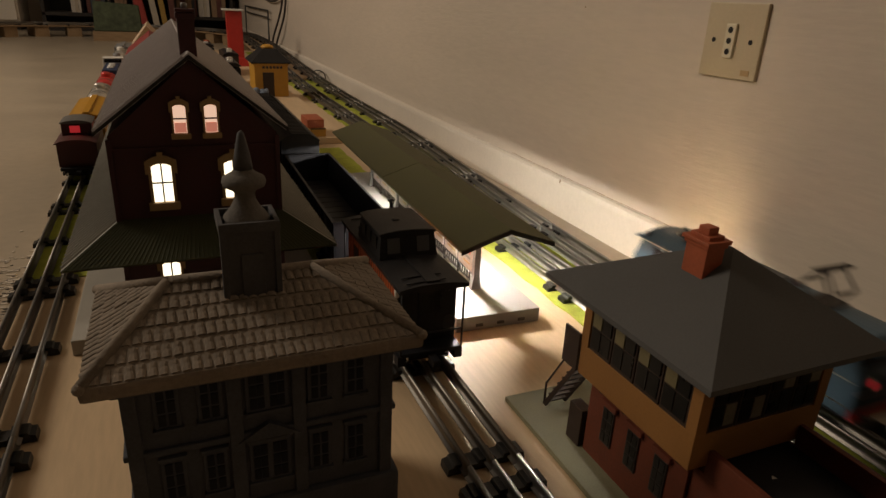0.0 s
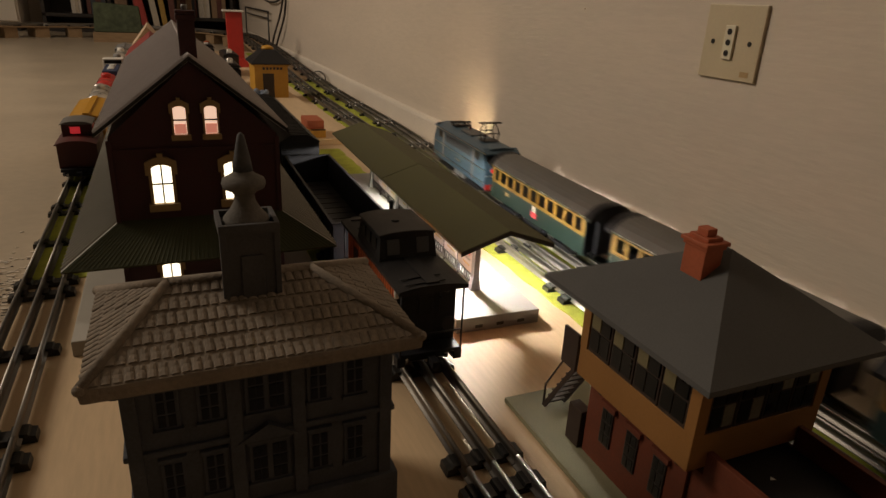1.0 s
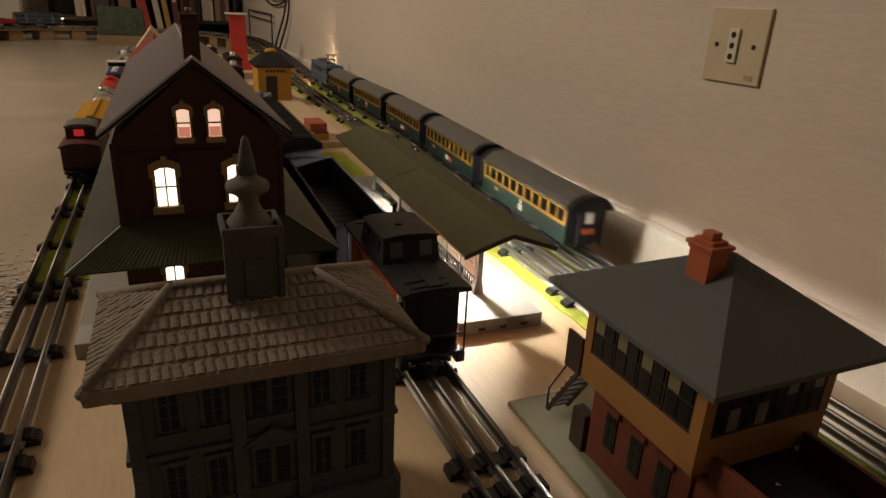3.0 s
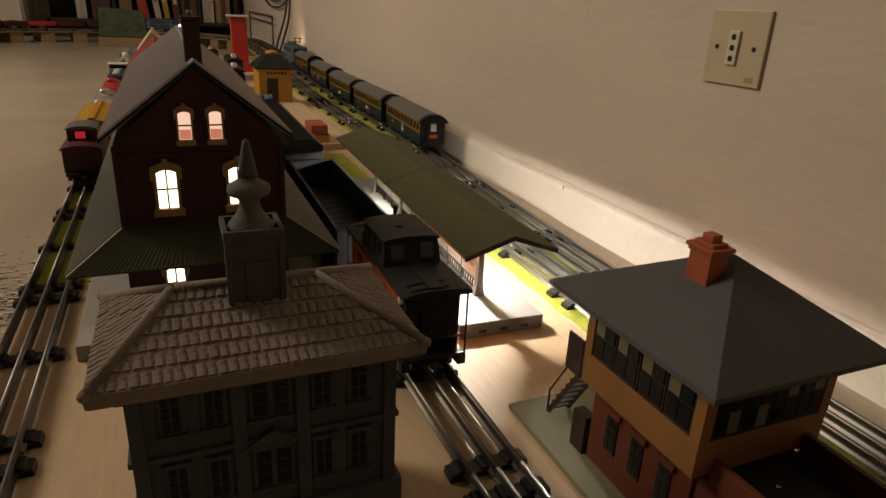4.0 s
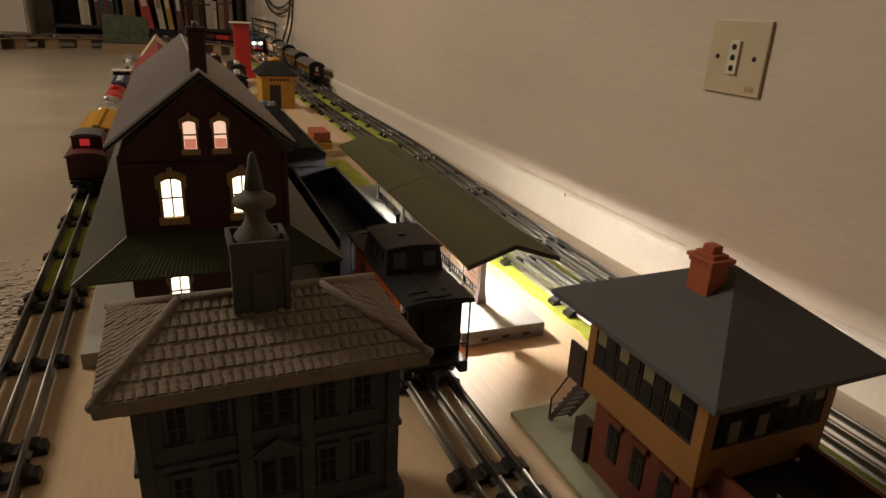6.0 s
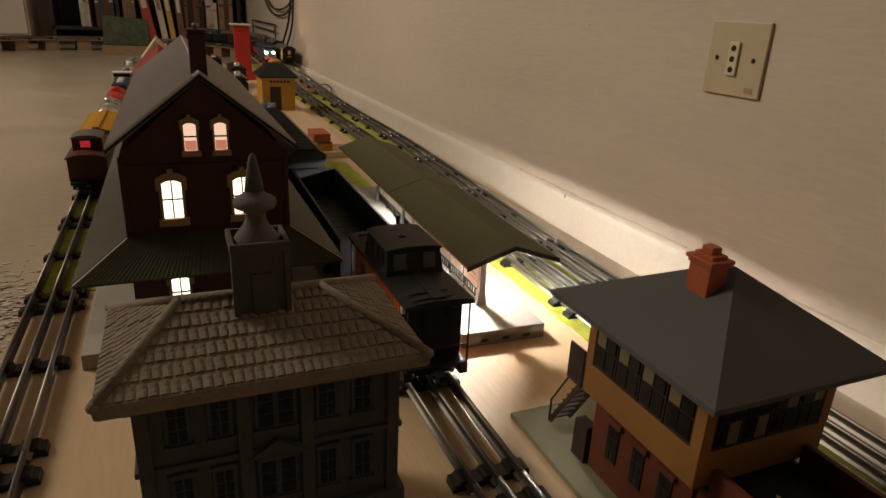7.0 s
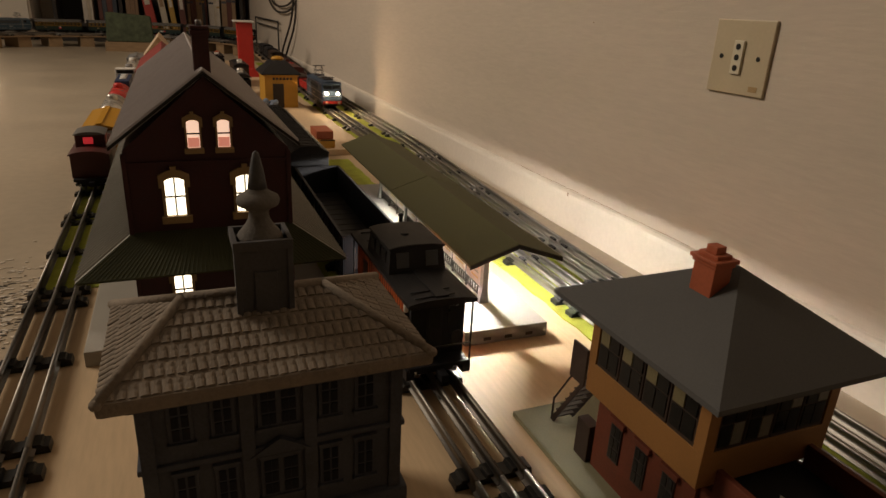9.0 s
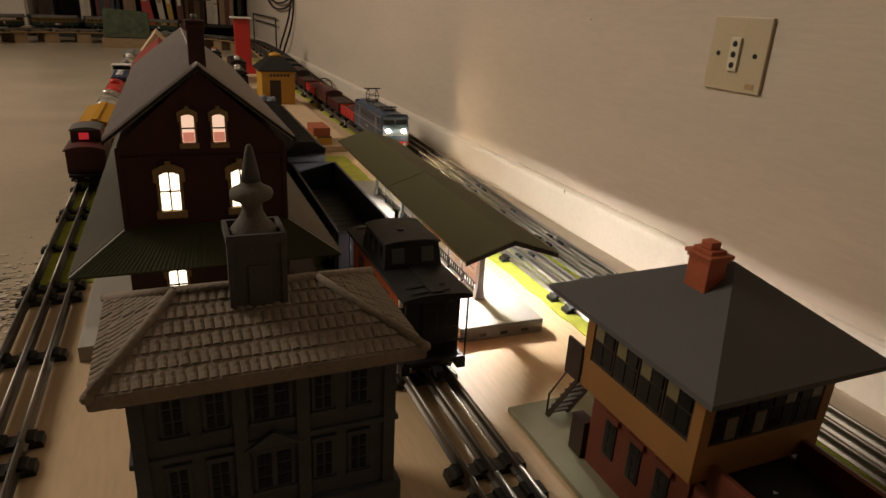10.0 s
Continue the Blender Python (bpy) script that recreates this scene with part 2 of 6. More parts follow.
def lathe(profile, cx, cy, cz=0.0, seg=20, axis="z", bm=None):
    """A profile of (radius, height) turned round an axis through (cx, cy, cz)."""
    bm = bm or bmesh.new()
    rings = []
    for r, h in profile:
        ring = []
        for i in range(seg):
            a = 2 * math.pi * i / seg
            u, v = max(r, 1e-5) * math.cos(a), max(r, 1e-5) * math.sin(a)
            p = {"z": (u, v, h), "y": (u, h, v), "x": (h, u, v)}[axis]
            ring.append(bm.verts.new((cx + p[0], cy + p[1], cz + p[2])))
        rings.append(ring)
    fs = []
    for a, b in zip(rings, rings[1:]):
        for i in range(seg):
            f = bm.faces.new([a[i], a[(i + 1) % seg], b[(i + 1) % seg], b[i]])
            f.smooth = seg > 8
            fs.append(f)
    fs += [bm.faces.new(rings[0][::-1]), bm.faces.new(rings[-1])]
    bmesh.ops.recalc_face_normals(bm, faces=fs)
    return bm


def rod(a, b, r, seg=8, bm=None):
    bm = bm or bmesh.new()
    a, b = Vector(a), Vector(b)
    q = (b - a).to_track_quat("Z", "Y")
    rings = [[bm.verts.new(p + q @ Vector((r * math.cos(2 * math.pi * i / seg), r * math.sin(2 * math.pi * i / seg), 0))) for i in range(seg)] for p in (a, b)]
    fs = [bm.faces.new(rings[0][::-1]), bm.faces.new(rings[1])]
    for i in range(seg):
        f = bm.faces.new([rings[0][i], rings[0][(i + 1) % seg], rings[1][(i + 1) % seg], rings[1][i]])
        f.smooth = True
        fs.append(f)
    bmesh.ops.recalc_face_normals(bm, faces=fs)
    return bm


def sweep(points, profile, bm=None):
    """A closed profile of (across, up) carried along level points."""
    bm = bm or bmesh.new()
    rings = []
    for i, p in enumerate(points):
        a, b = Vector(points[max(0, i - 1)]), Vector(points[min(len(points) - 1, i + 1)])
        d = (b - a).normalized()
        side = Vector((d.y, -d.x, 0)).normalized()
        rings.append([bm.verts.new(Vector(p) + side * u + Vector((0, 0, v))) for u, v in profile])
    n = len(profile)
    for a, b in zip(rings, rings[1:]):
        for i in range(n):
            f = bm.faces.new([a[i], a[(i + 1) % n], b[(i + 1) % n], b[i]])
            f.smooth = True
    bm.faces.new(rings[0])
    bm.faces.new(rings[-1][::-1])
    bmesh.ops.recalc_face_normals(bm, faces=bm.faces)
    return bm


def ribbed(a, b, c, d, ribs, height, thick, bm=None):
    """A sheet between the eave a-b and the ridge d-c (a below d, b below c) with raised ribs running up the slope."""
    bm = bm or bmesh.new()
    a, b, c, d = map(Vector, (a, b, c, d))
    nrm = (b - a).cross(d - a).normalized()
    if nrm.z < 0:
        nrm = -nrm
    low, top, lowb, topb = [], [], [], []
    for i in range(ribs):
        for f, h in ((0.0, 0), (0.62, 0), (0.72, height), (0.9, height)):
            u = (i + f) / ribs
            p, q = a.lerp(b, u), d.lerp(c, u)
            low.append(bm.verts.new(p + nrm * h))
            top.append(bm.verts.new(q + nrm * h))
            lowb.append(bm.verts.new(p - nrm * thick))
            topb.append(bm.verts.new(q - nrm * thick))
    for p, q in ((b, c),):
        low.append(bm.verts.new(p))
        top.append(bm.verts.new(q))
        lowb.append(bm.verts.new(p - nrm * thick))
        topb.append(bm.verts.new(q - nrm * thick))
    for i in range(len(low) - 1):
        bm.faces.new([low[i], low[i + 1], top[i + 1], top[i]])
        bm.faces.new([lowb[i + 1], lowb[i], topb[i], topb[i + 1]])
        bm.faces.new([lowb[i], lowb[i + 1], low[i + 1], low[i]])
        bm.faces.new([top[i], top[i + 1], topb[i + 1], topb[i]])
    bm.faces.new([low[0], top[0], topb[0], lowb[0]])
    bm.faces.new([low[-1], lowb[-1], topb[-1], top[-1]])
    bmesh.ops.recalc_face_normals(bm, faces=bm.faces)
    return bm


# ---- the room ----
room = [
    whole("floor", box(-5.2, WALL_X + 0.2, -4.2, BACK_Y + 0.2, -0.1, -0.012), "floor", "glossy beige vinyl floor of a dim room", "floor", "structure"),
    whole("wall_right", box(WALL_X, WALL_X + 0.15, -4.2, BACK_Y, -0.012, 2.5), "wall", "cream wall with faintly ribbed wallpaper", "wall", "structure"),
    whole("wall_back", box(-5.2, WALL_X + 0.15, BACK_Y, BACK_Y + 0.15, -0.012, 2.5), "wall", "cream back wall behind the shelves", "wall", "structure"),
    whole("wall_left", box(-5.35, -5.2, -4.2, BACK_Y + 0.15, -0.012, 2.5), "panel", "unseen wall across the room, darkened to cut bounce light", "wall", "structure"),
    whole("wall_behind", box(-5.2, WALL_X + 0.15, -4.35, -4.2, -0.012, 2.5), "panel", "unseen wall at the near end, darkened to cut bounce light", "wall", "structure"),
    whole("ceiling", box(-5.35, WALL_X + 0.15, -4.35, BACK_Y + 0.15, 2.5, 2.6), "ceil", "plain white ceiling", "ceiling", "structure"),
    whole("baseboard", prism([(WALL_X - 0.0005, -0.012), (WALL_X - 0.009, -0.012), (WALL_X - 0.009, 0.0335), (WALL_X - 0.0078, 0.0390), (WALL_X - 0.0045, 0.0415), (WALL_X - 0.0005, 0.0425)], -4.1, BACK_Y - 0.01), "skirt", "cream painted skirting board with a rounded top", "baseboard", "structure"),
]


def near_shift(y):
    k = min(1, max(0, (y - 0.45) / 0.95))
    return 1 - k * k * (3 - 2 * k)


edge = [(X_WALL - DRIFT[X_WALL] * near_shift(y) + 0.0300, y) for y in [-1.9 + 0.1 * i for i in range(53)]]
board = whole("layout_board", prism([(-0.303, -1.9)] + edge + [(-0.303, 3.3)], -0.0118, 0.0, "z"), "ply", "pale plywood board carrying the model railway", "board", "structure")


def grass_mat(x0, x1, y0, y1):
    rnd = random.Random(int(x0 * 1000) + 7)
    n = int((y1 - y0) / 0.02)
    left = [(x0 + rnd.uniform(-0.002, 0.002), y0 + (y1 - y0) * i / n) for i in range(n + 1)]
    right = [(x1 + rnd.uniform(-0.002, 0.002), y0 + (y1 - y0) * i / n) for i in range(n + 1)]
    whole("grass_mat", prism(left + right[::-1], 0.0002, 0.0014, axis="z"), "grass", "bright yellow-green grass paper strip under the tracks", "grass", "stuff")


grass_mat(-0.299, -0.239, 0.655, 3.2)
grass_mat(-0.075, 0.128, 0.60, 1.16)
grass_mat(0.165, 0.285, -1.8, 1.1)
grass_mat(0.1955, 0.312, 1.101, 3.2)


# worn pits in the floor covering beside the left track
rnd = random.Random(31)
flecks = bmesh.new()
for i in range(95):
    x, y = -0.309 - abs(rnd.gauss(0, 0.030)), rnd.gauss(0.655, 0.045)
    w, d = rnd.uniform(0.0012, 0.0042), rnd.uniform(0.0006, 0.0014)
    prism([(x - w, y - d * 0.4), (x - w * 0.4, y - d), (x + w * 0.6, y - d * 0.8), (x + w, y + d * 0.3), (x + w * 0.2, y + d), (x - w * 0.7, y + d * 0.7)], -0.0119, -0.0114, "z", flecks)
scuffs = bmesh.new()
for i in range(170):
    x, y = -0.309 - abs(rnd.gauss(0, 0.026)), rnd.gauss(0.665, 0.055)
    w, d = rnd.uniform(0.0015, 0.0050), rnd.uniform(0.0007, 0.0020)
    prism([(x - w, y - d * 0.3), (x - w * 0.3, y - d), (x + w * 0.5, y - d * 0.7), (x + w, y + d * 0.4), (x + w * 0.1, y + d), (x - w * 0.8, y + d * 0.6)], -0.0119, -0.0112, "z", scuffs)
whole("floor_scuffs", scuffs, "skirt", "pale chipped scuffs in the beige floor covering", "floor wear", "stuff")
whole("floor_flecks", flecks, "fleck", "dark worn pits in the beige floor covering", "floor wear", "stuff")


# ---- tracks ----
RAIL_SHAPE = [(-0.0027, 0.0044), (-0.0027, 0.0051), (-0.0009, 0.0056), (-0.0008, 0.0092), (-0.0014, 0.0102), (-0.0016, 0.0116), (-0.0011, 0.0128),
              (0.0, 0.0131), (0.0011, 0.0128), (0.0016, 0.0116), (0.0014, 0.0102), (0.0008, 0.0092), (0.0009, 0.0056), (0.0027, 0.0051), (0.0027, 0.0044)]


def tie_mesh(p, d, bm):
    """A pressed tie with raised seats for the three rails, lying across the way d."""
    side = Vector((d.y, -d.x, 0))
    turn = Matrix.Translation(p) @ Matrix((( side.x, d.x, 0, 0), (side.y, d.y, 0, 0), (0, 0, 1, 0), (0, 0, 0, 1)))
    outline = [(-0.0275, 0.0005), (-0.0268, 0.0052), (-0.0235, 0.0058), (-0.0225, 0.0075), (-0.0125, 0.0075), (-0.0115, 0.0048), (-0.0065, 0.0048), (-0.0055, 0.0072),
               (0.0055, 0.0072), (0.0065, 0.0048), (0.0115, 0.0048), (0.0125, 0.0075), (0.0225, 0.0075), (0.0235, 0.0058), (0.0268, 0.0052), (0.0275, 0.0005)]
    prism([(a * 0.96, b) for a, b in outline], -0.0056, 0.0056, "y", bm)
    for x in (-SPREAD, 0.0, SPREAD):      # folded lugs that clamp the rail's foot
        for k in (-1, 1):
            box(x + k * 0.0030 - 0.0012, x + k * 0.0030 + 0.0012, -0.0034, 0.0034, 0.0045, 0.0066, 0.0, bm)
    bmesh.ops.transform(bm, matrix=turn, verts=bm.verts)
    return bm


def track_section(points, group):
    pts = [Vector(p) for p in points]
    mid = pts[len(pts) // 2]
    t = thing("track_section", mid.x, mid.y, mid.z, "three-rail tinplate track section with black ties", "track", group)
    for off in (-SPREAD, 0.0, SPREAD):
        line = []
        for i, p in enumerate(pts):
            d = (pts[min(i + 1, len(pts) - 1)] - pts[max(i - 1, 0)]).normalized()
            line.append(p + Vector((d.y, -d.x, 0)) * off)
        part("rail", sweep(line, RAIL_SHAPE), "rail", t)
    for u in (0.055, 0.5, 0.945):
        k = u * (len(pts) - 1)
        i = min(int(k), len(pts) - 2)
        p = pts[i].lerp(pts[i + 1], k - i)
        d = (pts[i + 1] - pts[i])
        d.z = 0
        part("tie", tie_mesh(p, d.normalized(), bmesh.new()), "tie", t)
    return t


def straight_track(x, joint, first, last, group):
    made = track_section([(x, joint, 0), (x, joint + 0.1225, 0), (x, joint + 0.245, 0)], group)
    for k in range(first, last):
        if k:
            copy_thing(made, pose(x, joint + 0.1225 + 0.2455 * k, 0))


def rise(u):
    """Height of the line at u metres along it, from the level near part to the raised far part."""
    k = min(1, max(0, (u - 1.7) / 1.6))
    return RISE * k * k * (3 - 2 * k)


def on_line(u, x):
    """Place and heading at u metres along the line that starts as x = const and bends to the far side."""
    r = x - ARC_X
    if u <= ARC_Y:
        k = min(1, max(0, (u - 0.45) / 0.95))
        slope = DRIFT[x] * 6 * k * (1 - k) / 0.95 if x in DRIFT else 0.0
        shift = DRIFT[x] * (1 - k * k * (3 - 2 * k)) if x in DRIFT else 0.0
        return Vector((x - shift, u, rise(u))), -math.degrees(math.atan(slope))
    a = (u - ARC_Y) / r
    if a < math.pi:
        return Vector((ARC_X + r * math.cos(a), ARC_Y + r * math.sin(a), rise(u))), math.degrees(a)
    return Vector((ARC_X - r, ARC_Y - (u - ARC_Y - r * math.pi), rise(u))), 180.0


straight_track(X_LEFT, 0.385, -4, 11, "left track")
straight_track(X_MID, 0.270, -4, 7, "middle track")
for x, joint, group in ((X_NEAR, 0.478, "platform track"), (X_WALL, 0.640, "wall track")):
    u = joint - 0.2455 * 8
    while u < 8.3:
        track_section([on_line(u + 0.2445 * i / 6, x)[0] for i in range(7)], group if u < 1.7 else "far curve")
        u += 0.2455

# raised bed under the far side
bed_points = [on_line(1.9 + 0.0829 * i, 0.2560)[0] for i in range(80)]
whole("ramp_bed", sweep([p - Vector((0, 0, 0.0006)) for p in bed_points if p.z > 0.006], [(-0.066, 0), (-0.066, -0.006), (0.066, -0.006), (0.066, 0)]), "plank", "bent wooden ramp carrying the curved tracks", "plank", "structure")
for i in range(30):
    p, turn = on_line(3.45 + 0.17 * i, 0.2560)
    bm = box(-0.06, 0.06, -0.034, 0.034, -0.012 - p.z, -0.0068, 0.001)
    blk = whole("support_block", bm, "plank", "raw wooden block under the raised far track", "wooden block", "", "support blocks")
    blk.matrix_world = pose(p.x, p.y, p.z, 0, 0, turn)

# fine crack along the top of the skirting, and a spot on the wall
rnd = random.Random(77)
crack = bmesh.new()
y = 0.50
while y < 0.89:
    n = rnd.uniform(0.006, 0.02)
    zc = 0.0421 + rnd.uniform(-0.0005, 0.0004)
    box(WALL_X - 0.0008, WALL_X + 0.0002, y, y + n, zc + 0.0008, zc + 0.0008 + rnd.uniform(0.0002, 0.0005), 0.0, crack)
    y += n + (rnd.uniform(0.0, 0.004) if rnd.random() < 0.5 else 0.0)
box(WALL_X - 0.0095, WALL_X - 0.0088, 0.731, 0.7328, 0.036, 0.0410, 0.0, crack)
lathe([(0.0011, -0.0004), (0.0009, 0.0002)], WALL_X - 0.0002, 0.7335, 0.2670, 8, "x", crack)
whole("wall_crack", crack, "plank", "thin dark crack above the skirting board", "crack", "structure")

# ---- wall socket ----
sy, sz = 0.4822, 0.2434
socket = thing("wall_socket", WALL_X, sy, sz, "square cream plastic wall socket with three vertical holes", "socket")
plate = part("plate", box(WALL_X - 0.0035, WALL_X + 0.0005, sy - 0.0350, sy + 0.0350, sz - 0.0340, sz + 0.0340, 0.0009), "plastic", socket)
for k in (-1, 1):
    part("screw_hole", lathe([(0.0023, -0.0004), (0.0023, 0.0002)], WALL_X - 0.0037, sy + 0.0225 * k, sz, 12, "x"), "hole", socket)
ins = part("insert", box(WALL_X - 0.0062, WALL_X - 0.0034, sy - 0.0050, sy + 0.0070, sz - 0.0155, sz + 0.0155, 0.0008), "insert", socket, "paler rectangular insert with three holes")
for k in (-1, 0, 1):
    part("pin_hole", lathe([(0.0028, -0.0003), (0.0028, 0.0002)], WALL_X - 0.0064, sy + 0.0010, sz + 0.0098 * k, 14, "x"), "hole", ins)
part("maker_mark", box(WALL_X - 0.0039, WALL_X - 0.0034, sy - 0.028, sy - 0.018, sz - 0.030, sz - 0.025), "tag", socket)


# ---- brick station ----
def arched_window(thing_, x, z0, w, h, y, kind):
    """A lit window in a front wall: pane, mullions, arched hood with a keystone, and a sill. y is the wall's face."""
    arch = [(x - w / 2, z0), (x + w / 2, z0), (x + w / 2, z0 + h * 0.93), (x + w * 0.25, z0 + h * 0.985), (x, z0 + h), (x - w * 0.25, z0 + h * 0.985), (x - w / 2, z0 + h * 0.93)]
    win = part("window", prism(arch, y - 0.0006, y + 0.0010), "lit" if kind == "bright" else "lit_soft", thing_, "brightly lit white window" if kind == "bright" else "dim lit window with a pink blind")
    if kind != "bright":
        part("blind", box(x - w / 2 + 0.0004, x + w / 2 - 0.0004, y - 0.0010, y - 0.0004, z0 + 0.0004, z0 + h * 0.36), "lit_pink", win)
    bar = 0.0011
    part("glazing_bar", box(x - w / 2, x + w / 2, y - 0.0016, y - 0.0007, z0 + h * 0.48, z0 + h * 0.48 + bar), "dark", win)
    if kind == "bright":
        part("glazing_bar", box(x - bar / 2, x + bar / 2, y - 0.0015, y - 0.00075, z0, z0 + h * 0.985), "dark", win)
    o = w * 0.30
    hood = [(x - w / 2 - o, z0 + h * 0.74), (x - w / 2, z0 + h * 0.74), (x - w / 2, z0 + h * 0.93), (x - w * 0.25, z0 + h * 0.985), (x, z0 + h), (x + w * 0.25, z0 + h * 0.985),
            (x + w / 2, z0 + h * 0.93), (x + w / 2, z0 + h * 0.74), (x + w / 2 + o, z0 + h * 0.74), (x + w / 2 + o, z0 + h * 1.06), (x + w * 0.35, z0 + h * 1.17), (x, z0 + h * 1.20),
            (x - w * 0.35, z0 + h * 1.17), (x - w / 2 - o, z0 + h * 1.06)]
    part("hood", prism(hood, y - 0.0030, y + 0.0005), "tan", win)
    part("keystone", prism([(x - w * 0.09, z0 + h * 1.0), (x + w * 0.09, z0 + h * 1.0), (x + w * 0.16, z0 + h * 1.28), (x - w * 0.16, z0 + h * 1.28)], y - 0.0036, y), "tan", win)
    for s in (-1, 1):
        part("jamb", box(min(x + s * w / 2, x + s * (w / 2 + o * 0.55)), max(x + s * w / 2, x + s * (w / 2 + o * 0.55)), y - 0.0022, y + 0.0004, z0, z0 + h * 0.74), "tan", win)
    part("sill", box(x - w / 2 - o * 0.95, x + w / 2 + o * 0.95, y - 0.0042, y + 0.0004, z0 - h * 0.20, z0 - 0.0002, 0.0004), "tan", win)


def brick_station():
    x0, x1, y0, y1 = -0.2030, -0.0785, 0.535, 1.11
    cx = (x0 + x1) / 2
    s = thing("railway_station", cx, (y0 + y1) / 2, 0, "two-storey maroon brick model station with lit windows", "model station")
    part("platform_base", box(-0.2445, -0.0375, 0.4965, 1.15, 0.0, 0.0130, 0.0008), "base", s, "pale grey moulded platform base")
    gable = [(x0, 0.0125), (x1, 0.0125), (x1, 0.1595), (cx, 0.2158), (x0, 0.1595)]
    part("wall", prism(gable, y0, y1), "brick", s)
    # corner pilasters and string course
    for px in (x0, x1):
        part("pilaster", box(px - 0.0018, px + 0.0018, y0 - 0.0016, y0 + 0.004, 0.0125, 0.157, 0.0004), "brick", s)
    part("string_course", box(x0 - 0.001, x1 + 0.001, y0 - 0.0018, y0 - 0.0001, 0.1485, 0.1505), "brick", s)
    # main roof, ribbed sheets
    ex, ez, rz = 0.0712, 0.1628, 0.2192
    for sgn in (-1, 1):
        a, b = (cx + sgn * ex, y0 - 0.002, ez), (cx + sgn * ex, y1 + 0.009, ez)
        c, d = (cx, y1 + 0.009, rz), (cx, y0 - 0.002, rz)
        part("roof", ribbed(a, b, c, d, 84, 0.0020, 0.0022), "roof", s, "grey ribbed roof sheet")
        # added black strip, stands for the dark underside of the roof edge
        part("verge_board", prism([(cx + sgn * (ex + 0.0004), ez - 0.0022), (cx + sgn * (ex + 0.0004), ez + 0.0006), (cx, rz + 0.0008), (cx, rz - 0.0024)], y0 - 0.0040, y0 - 0.0022), "hole", s, "black strip added for the shade under the roof edge")
    part("ridge_cap", prism([(cx - 0.004, rz - 0.0012), (cx, rz + 0.0022), (cx + 0.004, rz - 0.0012)], y0 - 0.0010, y1 + 0.009), "roof", s)
    # porch roof on all sides
    ey0, ey1, ex0, ex1, pz, wz = 0.4955, 1.150, -0.2425, -0.0385, 0.0705, 0.0935
    part("porch_roof", ribbed((ex0, ey0, pz), (ex0, ey1, pz), (x0, y1, wz), (x0, y0, wz), 78, 0.0014, 0.0020), "porch", s, "grey-green ribbed porch roof")
    part("porch_roof", ribbed((ex1, ey0, pz), (ex1, ey1, pz), (x1, y1, wz), (x1, y0, wz), 78, 0.0014, 0.0020), "porch", s, "grey-green ribbed porch roof")
    part("porch_roof", ribbed((ex0, ey0, pz), (ex1, ey0, pz), (x1, y0, wz), (x0, y0, wz), 60, 0.0003, 0.0020), "porch_shaded", s, "olive ribbed porch roof, darkened for the shaded slope")
    part("porch_roof", ribbed((ex0, ey1, pz), (ex1, ey1, pz), (x1, y1, wz), (x0, y1, wz), 36, 0.0012, 0.0020), "porch_shaded", s)
    for py in (0.67, 0.82, 0.97, 1.12):
        for px in (-0.232, -0.049):
            part("porch_post", box(px - 0.002, px + 0.002, py - 0.002, py + 0.002, 0.0128, pz + 0.004), "dark", s)
    # chimney
    ch = part("chimney", box(cx - 0.0062 + 0.001, cx + 0.0062 + 0.001, 0.552, 0.570, 0.205, 0.249, 0.0005), "brick", s, "tall maroon brick chimney")
    part("band", box(cx - 0.0072 + 0.001, cx + 0.0072 + 0.001, 0.551, 0.571, 0.2445, 0.2485, 0.0004), "brick", ch)
    part("cap", box(cx - 0.0070 + 0.001, cx + 0.0070 + 0.001, 0.5508, 0.5712, 0.2492, 0.2515, 0.0004), "brick", ch)
    part("pot", lathe([(0.0022, 0.2513), (0.0025, 0.2545), (0.002, 0.2558)], cx + 0.001, 0.561, 0, 12), "grey", ch)
    # windows of the front
    arched_window(s, -0.1685, 0.1065, 0.0145, 0.0315, y0, "bright")
    arched_window(s, -0.1145, 0.1065, 0.0145, 0.0315, y0, "bright")
    arched_window(s, -0.1512, 0.1610, 0.0092, 0.0220, y0, "dim")
    arched_window(s, -0.1285, 0.1610, 0.0092, 0.0220, y0, "dim")
    arched_window(s, -0.1692, 0.0270, 0.0135, 0.0285, y0, "bright")
    arched_window(s, -0.1145, 0.0270, 0.0135, 0.0285, y0, "bright")
    return s


brick_station()


